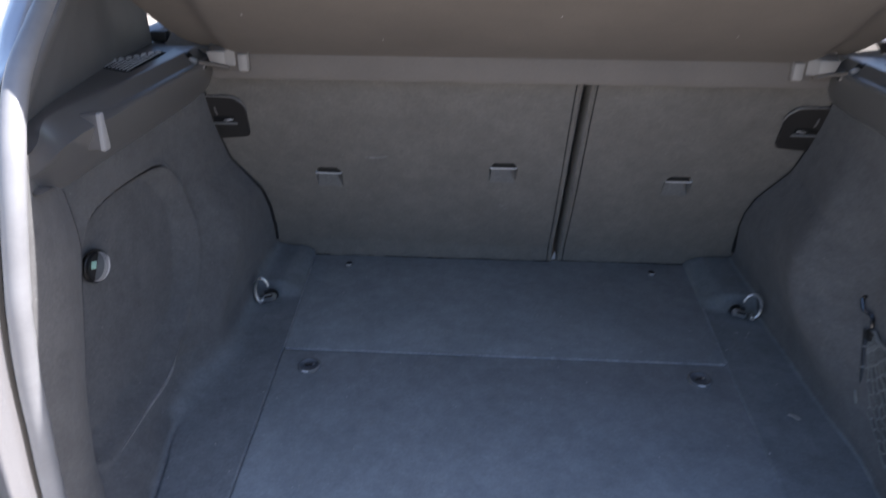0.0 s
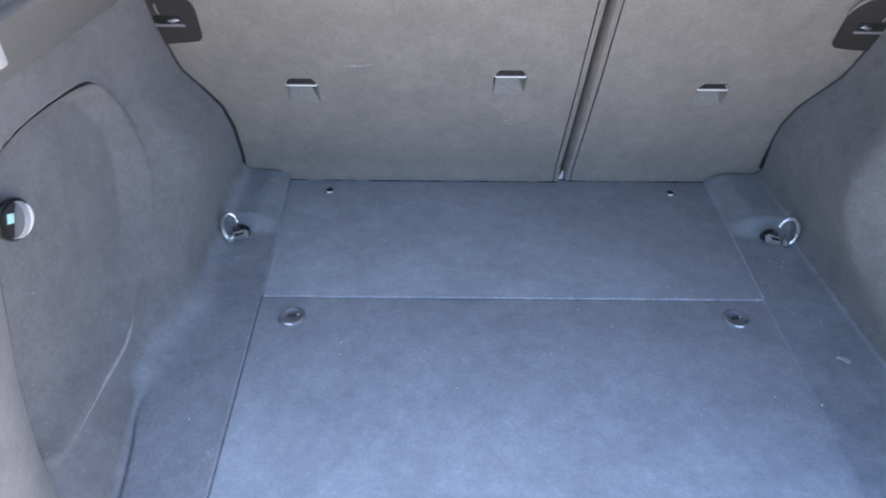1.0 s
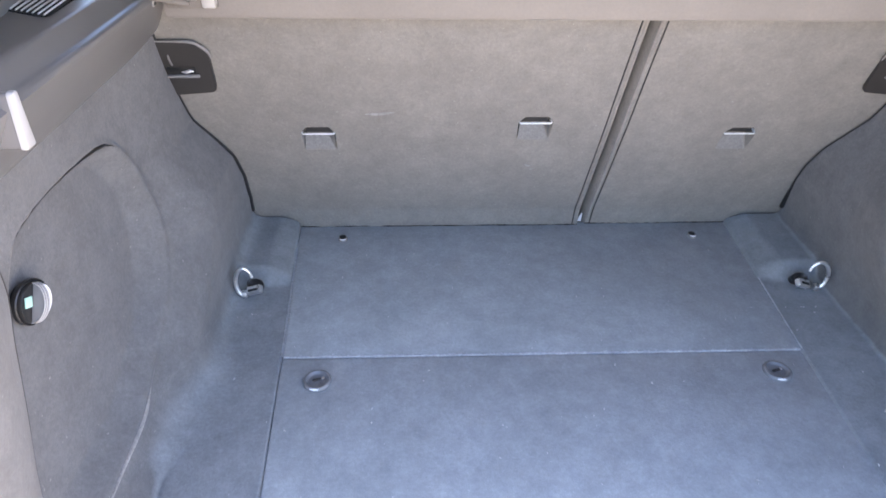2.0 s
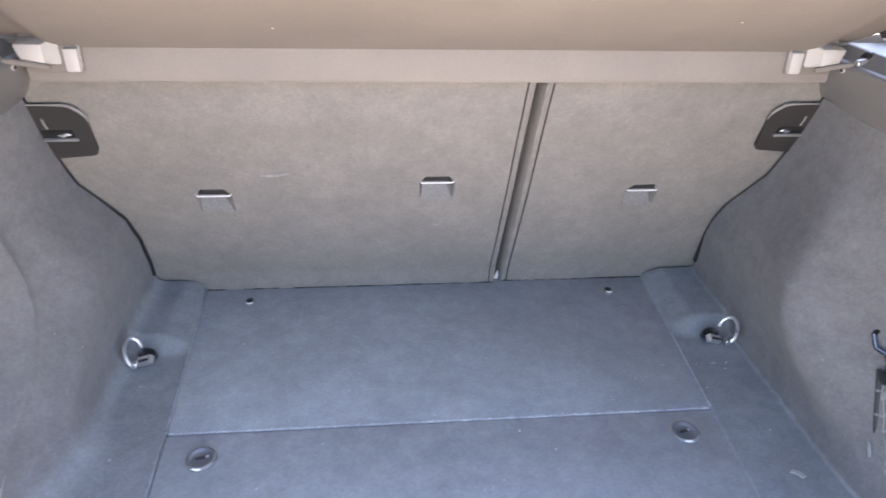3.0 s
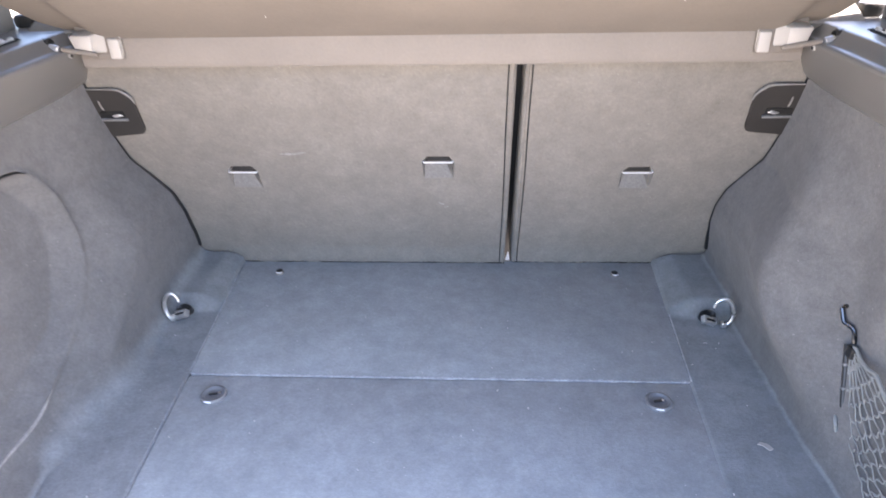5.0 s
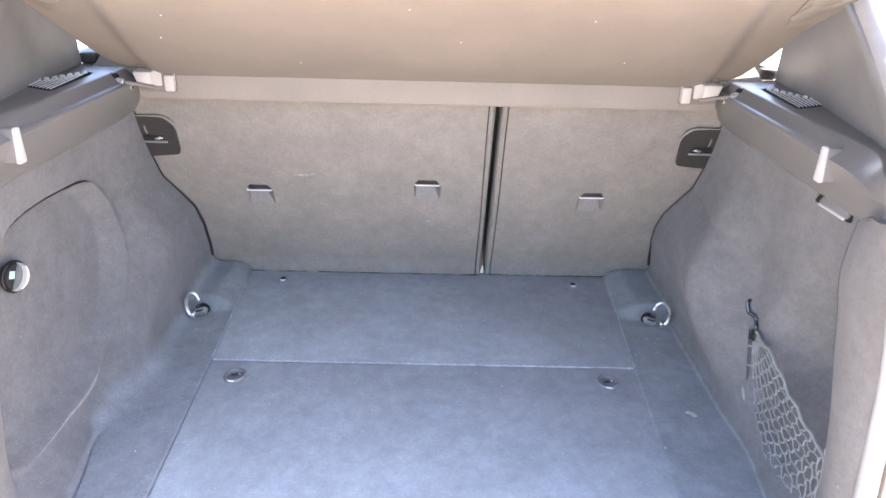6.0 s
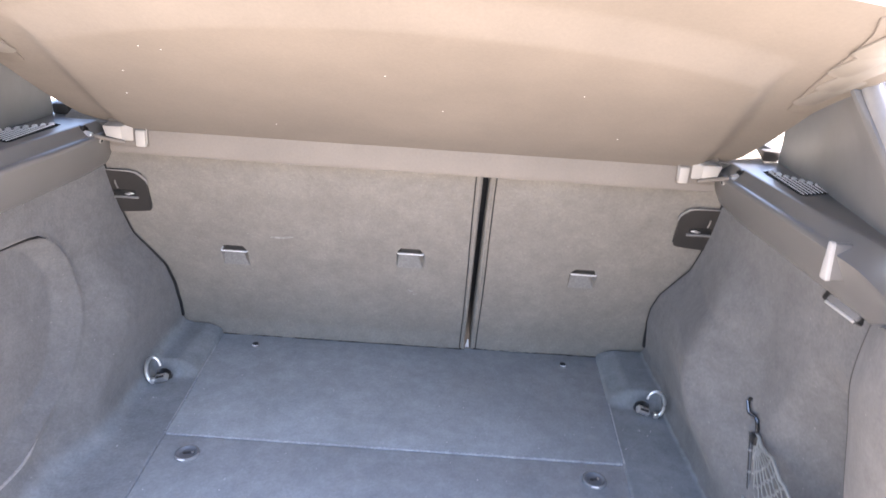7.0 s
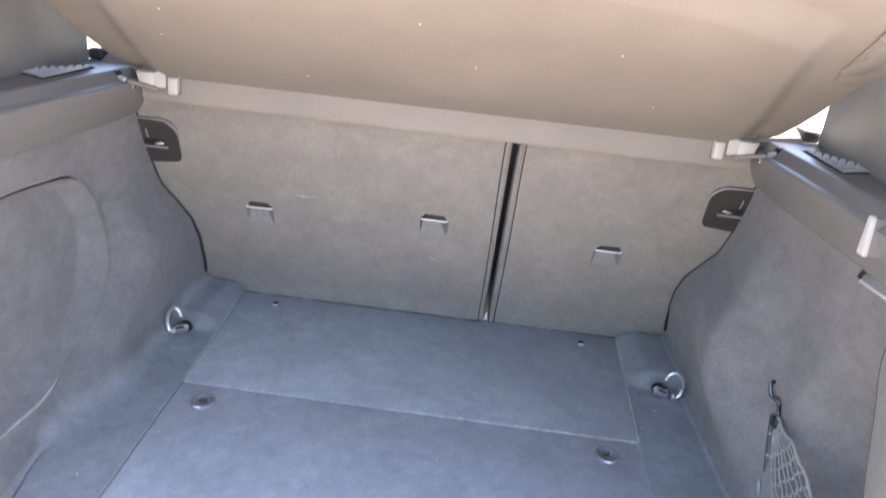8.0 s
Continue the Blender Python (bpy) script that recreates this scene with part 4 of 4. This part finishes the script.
def build_knob():
    knob = thing("cover_knob", (-0.590, -0.2005, 0.940), "round black turn knob with its sunlit half painted pale and a green tag", "knob")
    # local x runs down, y to the seats, z out of the wall
    m = Matrix.Translation((-0.582, -0.2005, 0.940)) @ Euler((0, radians(90), radians(-8))).to_matrix().to_4x4() @ pose(0, 0, 0, 0, 0, -32) @ Matrix.Diagonal((0.9, 0.9, 0.9, 1))
    bm = bmesh.new()
    lathe(bm, [(0.017, -0.022), (0.017, -0.0030), (0.0265, -0.0030), (0.0265, 0.0010), (0.0255, 0.0022), (0.0240, 0.0010), (0.0235, 0.0040), (0.0225, 0.0055), (0.004, 0.0055)], m, 32)
    part("grip", bm, BLACK, knob)
    # only the sunlit half of the face is painted pale
    bm = bmesh.new()
    arc = [(0.0215 * math.cos(a), 0.0215 * math.sin(a)) for a in (radians(24 + 132 * k / 20) for k in range(21))]
    prism(bm, arc, 0.0020, m @ pose(0, 0, 0.0055), 0.0006)
    part("face", bm, FACE, knob, "half-round face beside the finger grip, painted pale for the sun on it")
    bm = bmesh.new()
    arc = [(0.0225 * math.cos(a), 0.0145 * math.sin(a)) for a in (math.pi * k / 16 for k in range(17))]
    prism(bm, arc, 0.0075, m @ pose(0, 0, 0.005) @ Matrix(((1, 0, 0, 0), (0, 0, -1, 0.0005), (0, 1, 0, 0), (0, 0, 0, 1))), 0.0015)
    bar = part("finger_bar", bm, PILLAR, knob)
    for off in (-0.0066, -0.0030, 0.0006):
        bm = bmesh.new()
        tube(bm, [m @ Vector((0.0222 * math.cos(a), off, 0.005 + 0.0150 * math.sin(a))) for a in (math.pi * k / 20 for k in range(21))], 0.0007, 6)
        part("rib", bm, PALE, bar)
    bm = bmesh.new()
    block(bm, (0.012, 0.010, 0.002), m @ pose(-0.002, -0.0140, 0.0068, 0, 0, 8), 0.0006)
    tag = part("tag", bm, GREEN, knob, "pale green square tag")
    bm = bmesh.new()
    lathe(bm, [(0.0025, 0.0), (0.0025, 0.0008), (0.0012, 0.0012)], m @ pose(0.006, 0.0045, 0.0072), 10)
    part("rivet", bm, STEEL, knob)


build_knob()


def build_lamp():
    lamp = thing("boot_lamp", (0.575, -0.19, 1.07), "small rectangular boot lamp set under the side trim", "lamp")
    m = Matrix.Translation((0.566, -0.192, 1.075)) @ Euler((0, radians(-62), radians(3))).to_matrix().to_4x4()
    bm = bmesh.new()
    block(bm, (0.023, 0.074, 0.012), m, 0.004)
    part("housing", bm, BLACK, lamp)
    bm = bmesh.new()
    block(bm, (0.018, 0.060, 0.010), m @ pose(-0.001, -0.006, 0.004), 0.003)
    part("lens", bm, LAMPGLASS, lamp, "grey ribbed lamp lens")
    bm = bmesh.new()
    block(bm, (0.004, 0.056, 0.004), m @ pose(-0.0108, -0.006, 0.007), 0.0012)
    part("lip", bm, PALE, lamp, "pale lower lip")


build_lamp()


def build_net():
    net = thing("cargo_net", (0.55, -0.06, 0.83), "grey elastic cargo net stretched across the side pocket", "cargo net")
    A, B = Vector((0.557, -0.102, 0.810)), Vector((0.546, -0.354, 0.778))
    LEFT = [A, (0.556, -0.118, 0.765), (0.554, -0.140, 0.722), (0.551, -0.168, 0.704), (0.545, -0.212, 0.692), (0.534, -0.283, 0.664), (0.524, -0.330, 0.657)]
    RIGHT = [A, (0.553, -0.175, 0.810), (0.552, -0.247, 0.790), (0.550, -0.317, 0.778), B, (0.545, -0.372, 0.73)]

    def surf(u, v):
        """u across from the cord to the pillar, v from the apex down."""
        left, right = along(LEFT, v), along(RIGHT, v)
        return left.lerp(right, u) + Vector((0.006, -0.004, -0.012)) * math.sin(math.pi * u) * v
    bm = bmesh.new()
    cols, rows = 8, 14
    for c in range(cols + 1):
        u = c / cols
        tube(bm, [surf(min(1, max(0, u + 0.030 * math.sin(k * math.pi / 4 + c * 2.1) * (0.3 + 0.7 * k / 60))), 0.10 + 0.90 * k / 60) for k in range(61)], 0.0010, 5)
    for r_ in range(rows + 1):
        v = 0.12 + 0.88 * (r_ / rows) ** 0.9
        tube(bm, [surf(k / 56, min(1.0, v + 0.008 * math.sin(k * math.pi / 3.5 + r_ * 1.3) + 0.004 * math.sin(k * 0.31 + r_))) for k in range(57)], [0.0010 + 0.0012 * (k % 7 == 3) for k in range(57)], 5)
    for c, w in ((0, 0.4), (2, 0.5), (4, 0.6), (6, 0.7)):
        end = surf(c / cols, 0.10)
        tube(bm, [A.lerp(end, k / 8) + Vector((0.001, 0.0025, 0.0015)) * math.sin(math.pi * k / 8) * math.sin(k * 1.1 + c) for k in range(9)], 0.0012 * w + 0.0005, 5)
    part("netting", bm, NETCORD, net, "grey knotted netting")
    bm = bmesh.new()
    tube(bm, [surf(1, k / 20) + Vector((0, 0, 0.004 * math.sin(k * 1.9))) for k in range(21)], 0.0026, 8)
    part("edge_cord", bm, NETCORD, net)
    bm = bmesh.new()
    tube(bm, [Vector((0.5545, -0.0940, 0.808)).lerp(Vector((0.550, -0.150, 0.698)), k / 24) for k in range(25)], 0.0030, 8)
    part("elastic_cord", bm, CORD, net, "black elastic cord")
    for k in range(3):
        bm = bmesh.new()
        p = Vector((0.5545, -0.0940, 0.808)).lerp(Vector((0.550, -0.150, 0.698)), 0.22 + 0.26 * k)
        block(bm, (0.0065, 0.0065, 0.005), Matrix.Translation(p) @ Euler((radians(-16), 0, 0)).to_matrix().to_4x4(), 0.002)
        part("cord_sleeve", bm, PILLAR, net, "grey cord sleeve" if k == 0 else "")
    bm = bmesh.new()
    tube(bm, [(0.566, -0.0615, 0.848), (0.556, -0.0640, 0.8472), (0.553, -0.065, 0.845), (0.553, -0.074, 0.833), (0.554, -0.077, 0.830), (0.5585, -0.088, 0.830), (0.560, -0.0905, 0.8275), (0.5605, -0.0955, 0.820), (0.561, -0.098, 0.812)], 0.0030, 8)
    part("wire_hook", bm, DARKSTEEL, net, "dark steel wire hook")
    bm = bmesh.new()
    block(bm, (0.012, 0.014, 0.018), Matrix.Translation(A + Vector((0, -0.004, -0.006))), 0.004)
    part("cord_end", bm, BLACK, net)
    bm = bmesh.new()
    m = Matrix.Translation((0.549, -0.138, 0.708)) @ Euler((radians(70), 0, radians(60))).to_matrix().to_4x4()
    tube(bm, [m @ Vector((0.010 * math.cos(a), 0.012 * math.sin(a), 0)) for a in (2 * math.pi * k / 16 for k in range(16))], 0.0026, 8, True)
    part("end_ring", bm, NETCORD, net, "grey cord ring")
    bm = bmesh.new()
    tube(bm, [B + Vector((0.02, 0.012, 0.014)), B + Vector((0.004, 0.004, 0.006)), B + Vector((0.0, -0.006, -0.004))], 0.003, 8)
    part("anchor", bm, PALE, net)


build_net()


def build_litter():
    rng = random.Random(5)
    bm = bmesh.new()
    for k in range(110):
        x, y = rng.uniform(-0.50, 0.50), rng.uniform(-0.34, 0.30)
        if abs(x) > 0.4:
            y = min(y, 0.1)
        r = rng.uniform(0.0005, 0.0013)
        m = Matrix.Translation((x, y, 0.6535 + r * 0.3)) @ Euler((rng.random() * 6, rng.random() * 6, rng.random() * 6)).to_matrix().to_4x4() @ Matrix.Diagonal((1.8, 1, 0.6, 1))
        bmesh.ops.create_icosphere(bm, subdivisions=1, radius=r, matrix=m)
    tagged(part("crumbs", bm, PALE), "tiny pale crumbs and lint scattered on the felt floor", "crumbs", kind="stuff")
    bm = bmesh.new()
    o = round_corners([(-0.010, -0.003), (-0.002, -0.001), (0.007, -0.005), (0.011, 0.002), (0.003, 0.006), (-0.008, 0.005)], 0.0015, 2)
    prism(bm, o, 0.0012, pose(0.472, -0.129, 0.6525, 0, 0, -35), 0.0004)
    tagged(part("dried_scrap", bm, CLIP), "small pale brown dried scrap lying on the felt", "scrap")
    bm = bmesh.new()
    for k in range(150):
        x, v = rng.uniform(-0.47, 0.47), 0.05 + 0.45 * rng.random() ** 0.6
        if abs(x - 0.132) < 0.02 or noise.noise((x * 9, v * 9, 4.0)) < 0.08:
            continue
        r = rng.uniform(0.0004, 0.0008)
        m = SEAT_M @ Matrix.Translation((x, v, seat_depth(x, v) - 0.0003)) @ Euler((0, 0, rng.uniform(-0.3, 0.3))).to_matrix().to_4x4() @ Matrix.Diagonal((rng.uniform(1, 4), 1, 0.5, 1))
        bmesh.ops.create_icosphere(bm, subdivisions=1, radius=r, matrix=m)
    tagged(part("lint", bm, SCUFF), "tiny pale lint clinging to the felt backrests", "lint", kind="stuff")
    bm = bmesh.new()
    for x, y in ((0.298, 0.341), (0.275, 0.3345), (0.355, 0.2625), (0.391, 0.180), (-0.225, 0.277), (0.020, 0.300), (0.207, 0.083), (-0.31, 0.12), (-0.05, 0.19)):
        m = SHELF_M @ Matrix.Translation((x, y, -0.0004)) @ Euler((0, 0, rng.random() * 6)).to_matrix().to_4x4() @ Matrix.Diagonal((1.5, 1, 0.6, 1))
        bmesh.ops.create_icosphere(bm, subdivisions=1, radius=0.0009, matrix=m)
    tagged(part("dust_specks", bm, FACE), "white dust specks on the underside of the parcel shelf", "specks", kind="stuff")


build_litter()
